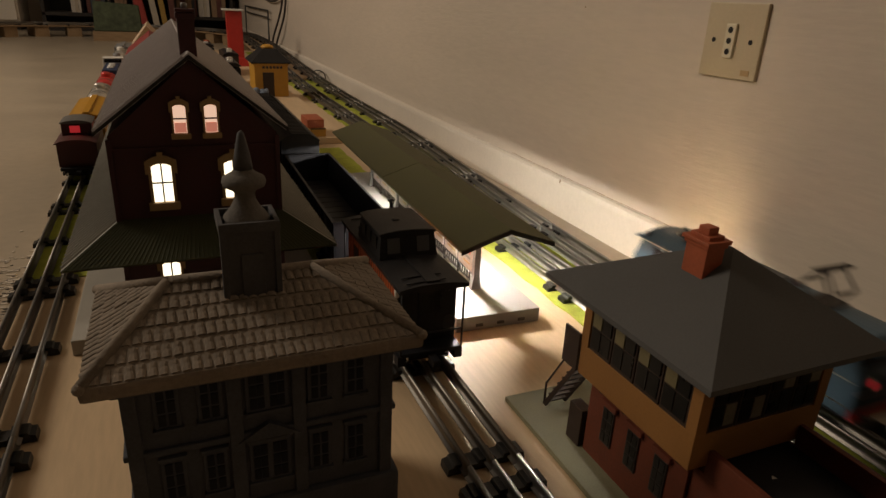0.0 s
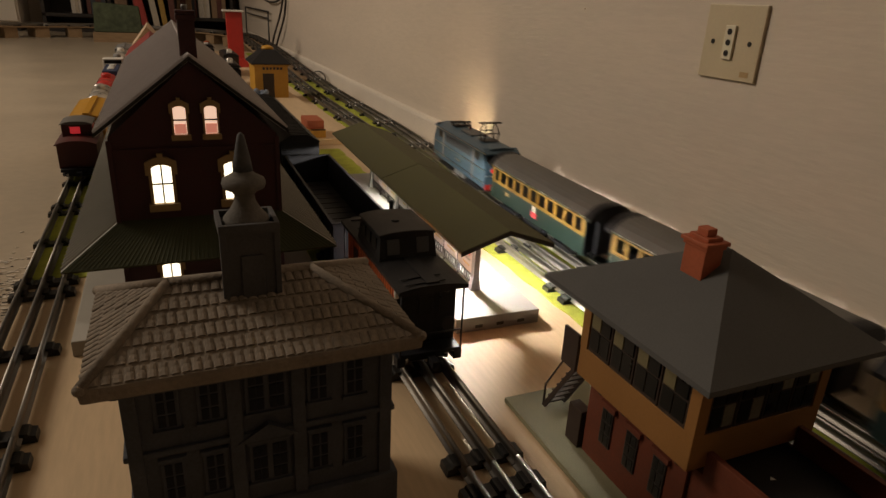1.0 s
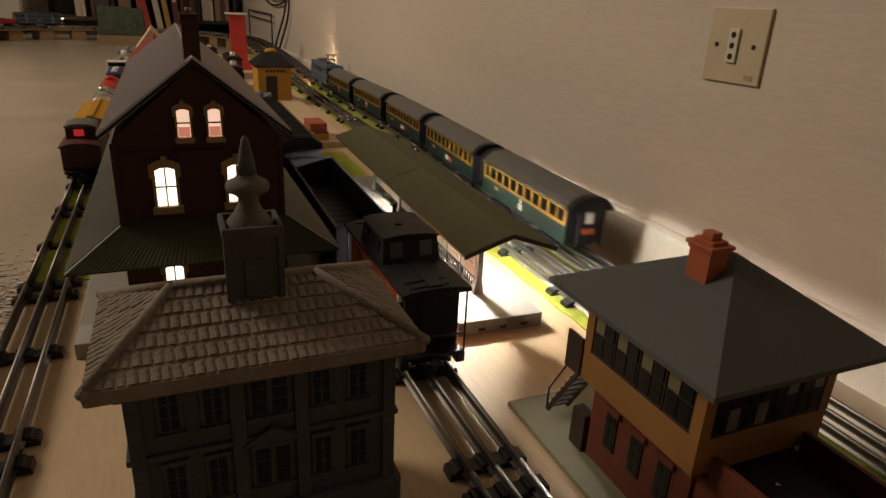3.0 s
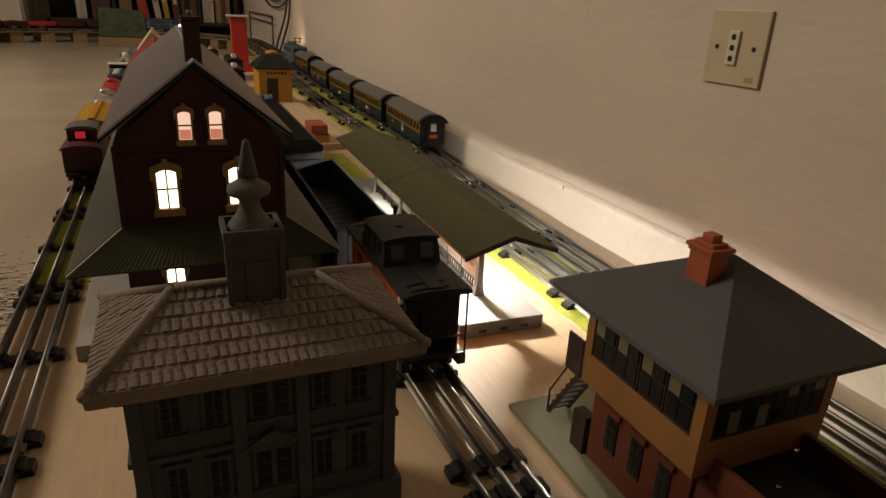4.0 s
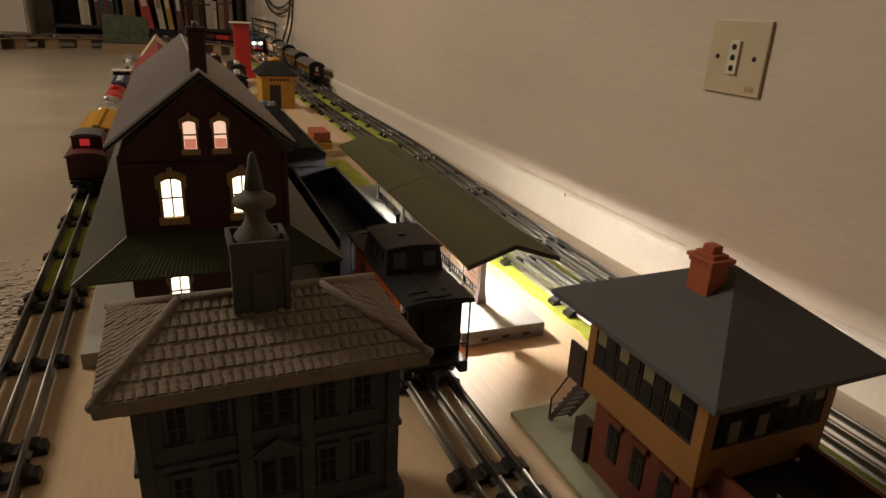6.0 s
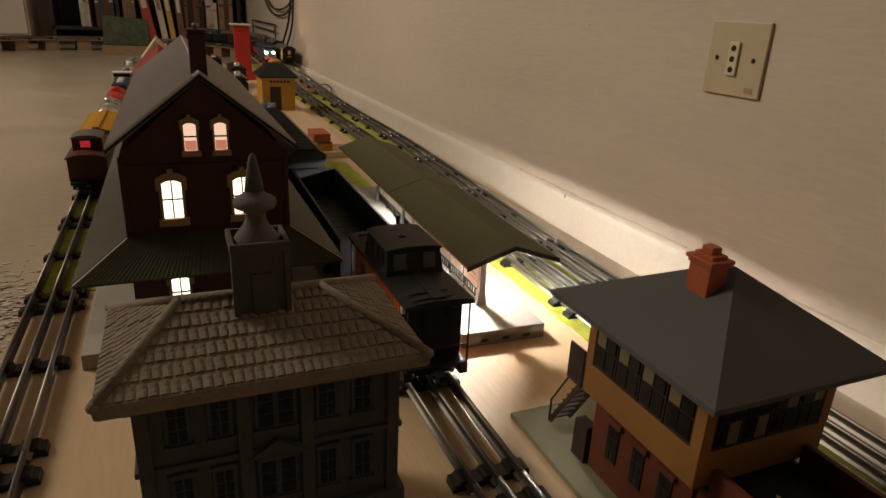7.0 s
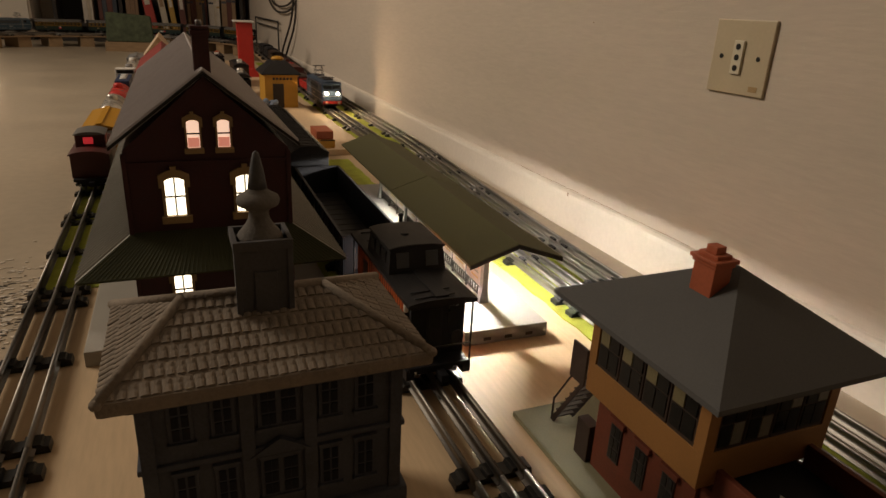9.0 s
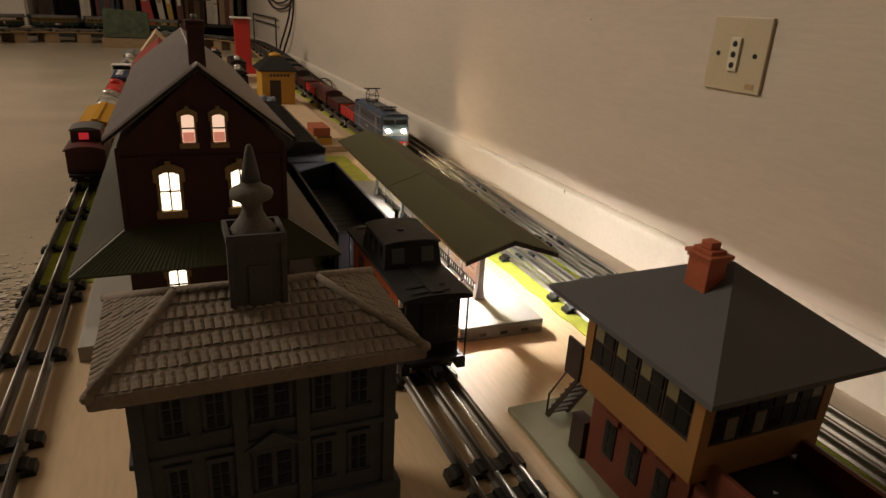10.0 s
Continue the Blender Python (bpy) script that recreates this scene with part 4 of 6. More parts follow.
def coach(marks):
    v = vehicle("passenger_coach", "dark green tinplate coach with a yellow window band", "model coach", "green passenger train")
    L, W = 0.1140, 0.0250
    part("body", box(-W, W, -L, L, 0.0275, 0.0520, 0.0006), "green", v, "dark green lower side")
    part("coach_floor", box(-W + 0.001, W - 0.001, -L + 0.001, L - 0.001, 0.0515, 0.0524), "black", v)
    for k in (-1, 1):
        part("end_bulkhead", box(-W + 0.0006, W - 0.0006, min(k * (L - 0.0030), k * (L - 0.0006)), max(k * (L - 0.0030), k * (L - 0.0006)), 0.0520, 0.0752), "green", v)
    for sx in (-1, 1):
        part("letter_board", box(min(sx * (W - 0.0016), sx * (W + 0.0002)), max(sx * (W - 0.0016), sx * (W + 0.0002)), -L, L, 0.0722, 0.0760, 0.0003), "green", v)
    roof = curved_roof(W + 0.0012, 0.0758, 0.0145)
    part("roof", prism([(-W - 0.0012, 0.0750)] + roof + [(W + 0.0012, 0.0750)], -L - 0.0035, L + 0.0035), "coachroof", v, "dull grey curved roof")
    step = (2 * L - 0.004) / 11
    for sx in (-1, 1):
        x0, x1 = min(sx * (W - 0.0016), sx * (W - 0.0002)), max(sx * (W - 0.0016), sx * (W - 0.0002))
        part("window_sill", box(x0, x1, -L + 0.001, L - 0.001, 0.0518, 0.0545), "yellow", v, "yellow band below the windows")
        part("window_head", box(x0, x1, -L + 0.001, L - 0.001, 0.0700, 0.0724), "yellow", v)
        for k in range(12):
            y = -L + 0.002 + k * step
            w = 0.0052 if k in (0, 11) else 0.0026
            part("window_pillar", box(x0, x1, max(-L + 0.001, y - w), min(L - 0.001, y + w), 0.0543, 0.0702), "yellow", v, "yellow-brown window pillar")
    for sx in (-1, 1):
        part("waist_line", box(min(sx * W, sx * (W + 0.0004)), max(sx * W, sx * (W + 0.0004)), -L + 0.002, L - 0.002, 0.0508, 0.0518), "yellow", v)
        part("door_line", box(min(sx * W, sx * (W + 0.0003)), max(sx * W, sx * (W + 0.0003)), L - 0.012, L - 0.0113, 0.029, 0.0720), "dark", v)
        part("emblem", box(min(sx * W, sx * (W + 0.0003)), max(sx * W, sx * (W + 0.0003)), 0.062, 0.071, 0.0405, 0.0455), "tag", v)
    hood = curved_roof(W + 0.0020, 0.0755, 0.0152)
    for ends in (-1, 1):
        part("end_hood", prism([(-W - 0.0020, 0.0720)] + hood + [(W + 0.0020, 0.0720)], min(ends * (L - 0.0010), ends * (L + 0.0100)), max(ends * (L - 0.0010), ends * (L + 0.0100))), "black", v, "black hood over the coach end")
        g = part("gangway", prism([(-0.0125, 0.0300), (0.0125, 0.0300), (0.0125, 0.0740), (0.0080, 0.0780), (-0.0080, 0.0780), (-0.0125, 0.0740)], min(ends * L, ends * (L + 0.0062)), max(ends * L, ends * (L + 0.0062))), "black", v, "black folded gangway")
        part("end_wall", box(-W + 0.0008, W - 0.0008, min(ends * (L - 0.0004), ends * (L + 0.0008)), max(ends * (L - 0.0004), ends * (L + 0.0008)), 0.0290, 0.0752), "black", v)
        part("door_pane", box(-0.0050, 0.0050, min(ends * (L + 0.006), ends * (L + 0.0067)), max(ends * (L + 0.006), ends * (L + 0.0067)), 0.0555, 0.0720), "white" if marks == "tail" else "glass", g)
        if marks == "tail":
            part("end_plate", box(-0.0080, 0.0080, min(ends * (L + 0.006), ends * (L + 0.0068)), max(ends * (L + 0.006), ends * (L + 0.0068)), 0.0420, 0.0490), "orange", g)
        for sx in (-1, 1):
            part("buffer", lathe([(0.0012, 0), (0.0012, ends * 0.006), (0.0032, ends * 0.0062), (0.0032, ends * 0.0072)], sx * 0.0165, ends * L, 0.0290, 10, "y"), "black", v)
    part("underframe", box(-0.0170, 0.0170, -L + 0.004, L - 0.004, 0.0230, 0.0278, 0.0006), "black", v)
    part("battery_box", box(-0.0215, 0.0215, -0.024, 0.024, 0.0185, 0.0272, 0.0008), "black", v)
    for y in (-0.068, 0.068):
        bogie(v, y, base=0.030)
    # route boards, shown as plain bars
    places = {"a": ((0.000, 0.012, "red_mark"), (0.003, 0.009, "white")), "b": ((0.010, 0.024, "red_mark"), (-0.004, 0.008, "white")), "c": ((-0.002, 0.014, "white"), (0.018, 0.028, "red_mark")), "tail": ((0.0, 0.010, "white"), (0.003, 0.007, "white"))}[marks]
    for j, (a, b, c) in enumerate(places):
        zc = 0.0385 + (0.0075 * j if marks in ("a", "tail") else 0.001 * j)
        part("route_board", box(-W - 0.0005, -W + 0.0002, -b, -a, zc - 0.0038, zc + 0.0038), c, v, "red board" if c == "red_mark" else "white board")
    for sx in (-1, 1):
        part("gutter", box(min(sx * (W + 0.0008), sx * (W + 0.0018)), max(sx * (W + 0.0008), sx * (W + 0.0018)), -L - 0.003, L + 0.003, 0.0748, 0.0756), "steel", v)
    return v


def pantograph(v, y, raised, lean=1):
    p = part("pantograph", box(-0.0125, 0.0125, y - 0.0100, y + 0.0100, 0.0832, 0.0840), "dark", v, "raised wire pantograph" if raised else "folded wire pantograph")
    top = 0.1085 if raised else 0.0885
    knee = 0.0955 if raised else 0.0865
    spread = 0.0130 if raised else 0.0190
    for sx in (-1, 1):
        x = sx * 0.0100
        for k in (-1, 1):
            part("arm", rod((x, y + k * 0.0050, 0.0845), (x, y + k * spread, knee), 0.0009, 6), "dark", p)
            part("arm", rod((x, y + k * spread, knee), (x * 0.8, y + k * 0.0015, top), 0.0009, 6), "dark", p)
        part("post", rod((x, y + 0.0050, 0.0830), (x, y + 0.0050, 0.0850), 0.0012, 6), "dark", p)
        part("post", rod((x, y - 0.0050, 0.0830), (x, y - 0.0050, 0.0850), 0.0012, 6), "dark", p)
    for k in (-1, 1):
        part("cross_bar", rod((-0.0100, y + k * spread, knee), (0.0100, y + k * spread, knee), 0.0009, 6), "dark", p)
        part("collector", rod((-0.0170, y + k * 0.0020, top), (0.0170, y + k * 0.0020, top), 0.0011, 6), "dark", p)
    return p


def electric_loco(colour, label, group):
    v = vehicle("electric_locomotive", label, "model locomotive", group)
    L, W = 0.112, 0.0255
    side = [(-L + 0.0015, 0.0260), (L - 0.0015, 0.0260), (L, 0.0330), (L, 0.0570), (L - 0.0045, 0.0655), (L - 0.0110, 0.0770), (-L + 0.0110, 0.0770), (-L + 0.0045, 0.0655), (-L, 0.0570), (-L, 0.0330)]
    part("body", prism(side, -W, W, "x", bevel=0.0014), colour, v, "painted blue body with raked cab ends")
    roof = curved_roof(W + 0.0004, 0.0765, 0.0060)
    part("roof", prism([(-W - 0.0004, 0.0755)] + roof + [(W + 0.0004, 0.0755)], -L + 0.0065, L - 0.0065), colour, v)
    for k in (-1, 1):
        part("roof_visor", prism([(k * (L - 0.0120), 0.0765), (k * (L + 0.0005), 0.0735), (k * (L + 0.0005), 0.0758), (k * (L - 0.0120), 0.0815)], -W + 0.001, W - 0.001, "x"), colour, v)
        cab = part("windscreen", prism([(k * (L - 0.0034), 0.0640), (k * (L - 0.0022), 0.0640), (k * (L - 0.0066), 0.0735), (k * (L - 0.0086), 0.0735)], -W + 0.003, W - 0.003, "x"), "glass", v, "dark cab windscreen")
        part("screen_pillar", prism([(k * (L - 0.0030), 0.0640), (k * (L - 0.0017), 0.0640), (k * (L - 0.0061), 0.0735), (k * (L - 0.0082), 0.0735)], -0.0010, 0.0010, "x"), colour, cab)
        for sx in (-1, 1):
            part("cab_window", box(min(sx * (W - 0.001), sx * (W + 0.0004)), max(sx * (W - 0.001), sx * (W + 0.0004)), min(k * 0.071, k * 0.086), max(k * 0.071, k * 0.086), 0.0615, 0.0720, 0.0002), "glass", v)
            part("door", box(min(sx * (W - 0.001), sx * (W + 0.0003)), max(sx * (W - 0.001), sx * (W + 0.0003)), min(k * 0.060, k * 0.068), max(k * 0.060, k * 0.068), 0.0310, 0.0725), "grey", v, "pale grey cab door")
            part("buffer", lathe([(0.0014, 0), (0.0014, k * 0.0065), (0.0036, k * 0.0068), (0.0036, k * 0.0080)], sx * 0.0165, k * (L - 0.001), 0.0290, 12, "y"), "steel", v)
        part("buffer_beam", box(-W + 0.001, W - 0.001, min(k * (L - 0.002), k * (L + 0.0012)), max(k * (L - 0.002), k * (L + 0.0012)), 0.0255, 0.0325, 0.0004), "red", v, "red buffer beam")
        part("front_stripe", box(-W + 0.0005, W - 0.0005, min(k * (L - 0.001), k * (L + 0.0004)), max(k * (L - 0.001), k * (L + 0.0004)), 0.0440, 0.0455), "steel", v)
    for sx in (-1, 1):
        for z in (0.0335, 0.0515, 0.0745):
            part("side_stripe", box(min(sx * W, sx * (W + 0.0005)), max(sx * W, sx * (W + 0.0005)), -L + 0.004, L - 0.004 if z < 0.07 else L - 0.014, z, z + 0.0011), "steel", v)
        gr = part("grille", box(min(sx * (W - 0.001), sx * (W + 0.0003)), max(sx * (W - 0.001), sx * (W + 0.0003)), -0.052, 0.052, 0.0590, 0.0715, 0.0002), "grille", v, "dark grey ventilation grille band")
        for i in range(18):
            y = -0.049 + i * 0.00575
            part("slat", box(min(sx * W, sx * (W + 0.0008)), max(sx * W, sx * (W + 0.0008)), y, y + 0.0022, 0.0598, 0.0707), "grille", gr)
        part("number_bar", box(min(sx * W, sx * (W + 0.0004)), max(sx * W, sx * (W + 0.0004)), -0.012, 0.008, 0.0415, 0.0445), "steel", v)
    # lamps: white ahead, dark red behind
    for sx in (-1, 1):
        rim = part("headlamp", lathe([(0.0042, 0), (0.0042, 0.0022), (0.0032, 0.0022), (0.0032, 0.0006)], sx * 0.0150, L - 0.0012, 0.0525, 14, "y"), "steel", v, "bright steel lamp rim")
        part("lens", lathe([(0.0030, 0.0006), (0.0030, 0.0030), (0.0026, 0.0044), (0.0014, 0.0054)], sx * 0.0150, L - 0.0012, 0.0525, 14, "y"), "head", rim, "lit white headlamp")
        rear = part("tail_lamp", lathe([(0.0042, 0), (0.0042, -0.0022), (0.0032, -0.0022)], sx * 0.0150, -L + 0.0012, 0.0525, 14, "y"), "steel", v)
        part("lens", lathe([(0.0030, -0.0006), (0.0030, -0.0024)], sx * 0.0150, -L + 0.0012, 0.0525, 14, "y"), "tail", rear, "red tail lamp")
    part("roof_box", box(-0.0130, 0.0130, -0.022, 0.022, 0.0810, 0.0840, 0.0010), "grille", v)
    for y in (-0.030, 0.030):
        part("insulator", lathe([(0.0014, 0.0815), (0.0022, 0.083), (0.0014, 0.0845), (0.0022, 0.086), (0.0010, 0.0870)], 0.006, y, 0, 10), "maroon", v)
    pantograph(v, 0.058, False)
    pantograph(v, -0.058, True)
    part("underframe", box(-0.0200, 0.0200, -L + 0.006, L - 0.006, 0.0215, 0.0265, 0.0006), "black", v)
    part("tank", box(-0.0220, 0.0220, -0.020, 0.020, 0.0170, 0.0260, 0.0010), "grey", v)
    for y in (-0.058, 0.058):
        bogie(v, y, base=0.036, wheel=0.0082)
    return v


def open_wagon(colour, label, load=None):
    v = vehicle("goods_wagon", label, "model wagon", "red goods train")
    L, W = 0.062, 0.0215
    part("floor_plate", box(-W, W, -L, L, 0.0255, 0.0290, 0.0004), "black", v)
    for sx in (-1, 1):
        s = part("side_board", box(min(sx * (W - 0.0014), sx * W), max(sx * (W - 0.0014), sx * W), -L, L, 0.0288, 0.0485, 0.0003), colour, v)
        for i in range(6):
            y = -L + 0.006 + i * (2 * L - 0.012) / 5
            part("stanchion", box(min(sx * W, sx * (W + 0.0014)), max(sx * W, sx * (W + 0.0014)), y - 0.0011, y + 0.0011, 0.0270, 0.0480), colour, s)
    for k in (-1, 1):
        part("end_board", box(-W + 0.0014, W - 0.0014, min(k * (L - 0.0014), k * L), max(k * (L - 0.0014), k * L), 0.0288, 0.0485, 0.0003), colour, v)
    if load:
        rnd = random.Random(len(label))
        bm = bmesh.new()
        n = 12
        grid = [[bm.verts.new((-W + 0.0016 + (2 * W - 0.0032) * i / 6, -L + 0.002 + (2 * L - 0.004) * j / n, 0.0440 + 0.008 * math.sin(math.pi * i / 6) * math.sin(math.pi * j / n) + rnd.uniform(0, 0.002))) for i in range(7)] for j in range(n + 1)]
        for a, b in zip(grid, grid[1:]):
            for i in range(6):
                bm.faces.new([a[i], a[i + 1], b[i + 1], b[i]])
        part("load", bm, load, v, "heaped load")
    for y in (-0.040, 0.040):
        bogie(v, y, base=0.020, wheel=0.0060)
    for k in (-1, 1):
        part("coupler", box(-0.0020, 0.0020, min(k * L, k * (L + 0.0090)), max(k * L, k * (L + 0.0090)), 0.0230, 0.0260), "black", v)
    return v


def covered_wagon(colour, label):
    v = vehicle("goods_wagon", label, "model wagon", "red goods train")
    L, W = 0.062, 0.0215
    part("body", box(-W, W, -L, L, 0.0265, 0.0540, 0.0006), colour, v)
    roof = curved_roof(W + 0.001, 0.0538, 0.0065)
    part("roof", prism([(-W - 0.001, 0.0530)] + roof + [(W + 0.001, 0.0530)], -L - 0.001, L + 0.001), colour, v)
    for sx in (-1, 1):
        part("door", box(min(sx * W, sx * (W + 0.0009)), max(sx * W, sx * (W + 0.0009)), -0.014, 0.014, 0.0285, 0.0525), colour, v)
        part("door_rail", box(min(sx * W, sx * (W + 0.0012)), max(sx * W, sx * (W + 0.0012)), -0.014, 0.030, 0.0520, 0.0530), "black", v)
    for y in (-0.040, 0.040):
        bogie(v, y, base=0.020, wheel=0.0060)
    for k in (-1, 1):
        part("coupler", box(-0.0020, 0.0020, min(k * L, k * (L + 0.0090)), max(k * L, k * (L + 0.0090)), 0.0230, 0.0260), "black", v)
    return v


loco_one = electric_loco("blue", "light blue electric toy locomotive with a raised pantograph and lit headlamps", "green passenger train")
coaches = [coach(k) for k in ("a", "a", "c", "b", "tail")]
for c in coaches:              # the coaches are lower than they are wide
    for o in c.children_recursive:
        for p in o.data.vertices:
            p.co.z = RAIL + (p.co.z - RAIL) * 0.89
loco_two = electric_loco("blue_dark", "dark blue electric toy locomotive with lit headlamps hauling red wagons", "red goods train")
wagons = [open_wagon("red", "bright red open goods wagon, part of a moving train", "maroon"), open_wagon("maroon", "dull maroon open goods wagon with a load", "brown"), covered_wagon("maroon", "dull maroon covered goods wagon"),
          open_wagon("red", "bright red open goods wagon, part of a moving train", "maroon"), open_wagon("maroon", "dull maroon open goods wagon with a load", "brown"), covered_wagon("brown", "dark brown covered goods wagon"),
          covered_wagon("black", "black covered goods wagon"), covered_wagon("black", "black covered goods wagon")]


# ---- standing train by the platform ----
def caboose():
    v = vehicle("caboose", "orange caboose with a black roof and cupola", "model wagon", "standing freight train")
    L, W = 0.079, 0.0245
    part("body", box(-W, W, -L + 0.016, L - 0.016, 0.0260, 0.0780, 0.0005), "orange", v, "orange planked side")
    for sx in (-1, 1):
        for i in range(24):
            y = -L + 0.018 + i * (2 * L - 0.036) / 23
            part("plank_groove", box(min(sx * W, sx * (W + 0.0003)), max(sx * W, sx * (W + 0.0003)), y - 0.0004, y + 0.0004, 0.0270, 0.0770), "rust", v)
        for y in (-0.035, 0.0, 0.036):
            win = part("window", box(min(sx * W, sx * (W + 0.0005)), max(sx * W, sx * (W + 0.0005)), y - 0.006, y + 0.006, 0.0520, 0.0690), "glass", v)
            part("frame", box(min(sx * W, sx * (W + 0.0009)), max(sx * W, sx * (W + 0.0009)), y - 0.0072, y + 0.0072, 0.0505, 0.0522), "rust", win)
    part("end_wall", box(-W + 0.0005, W - 0.0005, -L + 0.0150, -L + 0.0163, 0.0265, 0.0780), "black", v)
    door = part("end_door", box(-0.006, 0.006, -L + 0.0140, -L + 0.0152, 0.0300, 0.0700, 0.0003), "charcoal", v)
    part("door_pane", box(-0.0042, 0.0042, -L + 0.0136, -L + 0.0142, 0.0520, 0.0670), "glass", door)
    for x in (-0.0155, 0.0155):
        part("end_window", box(x - 0.0042, x + 0.0042, -L + 0.0144, -L + 0.0153, 0.0520, 0.0680), "glass", v)
    roof = curved_roof(W + 0.0018, 0.0795, 0.0026)
    part("roof", prism([(-W - 0.0018, 0.0768)] + roof + [(W + 0.0018, 0.0768)], -L - 0.001, L + 0.001), "charcoal", v, "black ribbed roof")
    part("roof_walk", box(-0.0050, 0.0050, -L + 0.002, -0.0258, 0.0818, 0.0834, 0.0003), "charcoal", v)
    part("roof_walk", box(-0.0050, 0.0050, 0.0352, L - 0.002, 0.0818, 0.0834, 0.0003), "charcoal", v)
    for k, y in enumerate((-L + 0.004, -L + 0.014, 0.048, L - 0.010)):
        part("roof_grab", rod((-0.020, y, 0.0822), (0.010, y, 0.0830), 0.0006, 6), "charcoal", v)
    cup = part("cupola", hull([(-0.0235, -0.0255, 0.0800), (0.0235, -0.0255, 0.0800), (0.0235, 0.0350, 0.0800), (-0.0235, 0.0350, 0.0800), (-0.0215, -0.0215, 0.1000), (0.0215, -0.0215, 0.1000), (0.0215, 0.0310, 0.1000), (-0.0215, 0.0310, 0.1000)],
                              [(0, 3, 2, 1), (4, 5, 6, 7), (0, 1, 5, 4), (1, 2, 6, 5), (2, 3, 7, 6), (3, 0, 4, 7)]), "charcoal", v, "black lookout cupola")
    croof = curved_roof(0.0232, 0.1005, 0.0022)
    part("cupola_roof", prism([(-0.0232, 0.0990)] + croof + [(0.0232, 0.0990)], -0.0235, 0.0330, bevel=0.0005), "charcoal", cup)
    for x in (-0.0120, 0.0120):
        part("pane", hull([(x - 0.0050, -0.0254, 0.0850), (x + 0.0050, -0.0254, 0.0850), (x + 0.0050, -0.0229, 0.0965), (x - 0.0050, -0.0229, 0.0965), (x - 0.0050, -0.0240, 0.0850), (x + 0.0050, -0.0240, 0.0850), (x + 0.0050, -0.0215, 0.0965), (x - 0.0050, -0.0215, 0.0965)],
                          [(0, 1, 2, 3), (4, 7, 6, 5), (0, 4, 5, 1), (1, 5, 6, 2), (2, 6, 7, 3), (3, 7, 4, 0)]), "grille", cup, "dull grey pane")
    for sx in (-1, 1):
        for y in (-0.006, 0.009, 0.024):
            part("pane", box(min(sx * 0.0214, sx * 0.0232), max(sx * 0.0214, sx * 0.0232), y - 0.009, y + 0.001, 0.0860, 0.0960), "glass", cup)
    part("roof_vent", lathe([(0.0032, 0.1022), (0.0034, 0.1034), (0.0020, 0.1040)], -0.002, 0.002, 0, 14), "charcoal", cup)
    part("stove_pipe", lathe([(0.0017, 0.0835), (0.0017, 0.1030), (0.0028, 0.1034), (0.0012, 0.1052)], 0.0100, 0.048, 0, 12), "black", v)
    for k in (-1, 1):
        part("end_platform", box(-W + 0.001, W - 0.001, min(k * (L - 0.016), k * L), max(k * (L - 0.016), k * L), 0.0255, 0.0285, 0.0004), "black", v)
        for sx in (-1, 1):
            part("end_post", rod((sx * (W - 0.0008), k * (L - 0.001), 0.0270), (sx * (W - 0.0008), k * (L - 0.001), 0.0775), 0.0008, 6), "black", v)
            part("step", box(min(sx * 0.019, sx * 0.0255), max(sx * 0.019, sx * 0.0255), min(k * (L - 0.010), k * (L - 0.002)), max(k * (L - 0.010), k * (L - 0.002)), 0.0175, 0.0258, 0.0004), "black", v)
        part("end_rail", rod((-W + 0.001, k * (L - 0.001), 0.0430), (W - 0.001, k * (L - 0.001), 0.0430), 0.0007, 6), "black", v)
        part("coupler", box(-0.0030, 0.0030, min(k * L, k * (L + 0.011)), max(k * L, k * (L + 0.011)), 0.0200, 0.0255, 0.0006), "black", v)
        part("brake_wheel", lathe([(0.0050, 0.0), (0.0056, 0.0006), (0.0050, 0.0012)], 0.0120, k * (L + 0.0004), 0.0500, 16, "y"), "black", v)
    for y in (-0.050, 0.050):
        bogie(v, y, base=0.026)
    for sx in (-1, 1):
        part("end_marker", lathe([(0.0016, 0.0690), (0.0020, 0.0710), (0.0020, 0.0745), (0.0010, 0.0760)], sx * 0.0195 - 0.004, -L + 0.0125, 0, 10), "white" if sx < 0 else "black", v, "small pale marker lamp" if sx < 0 else "")
    return v


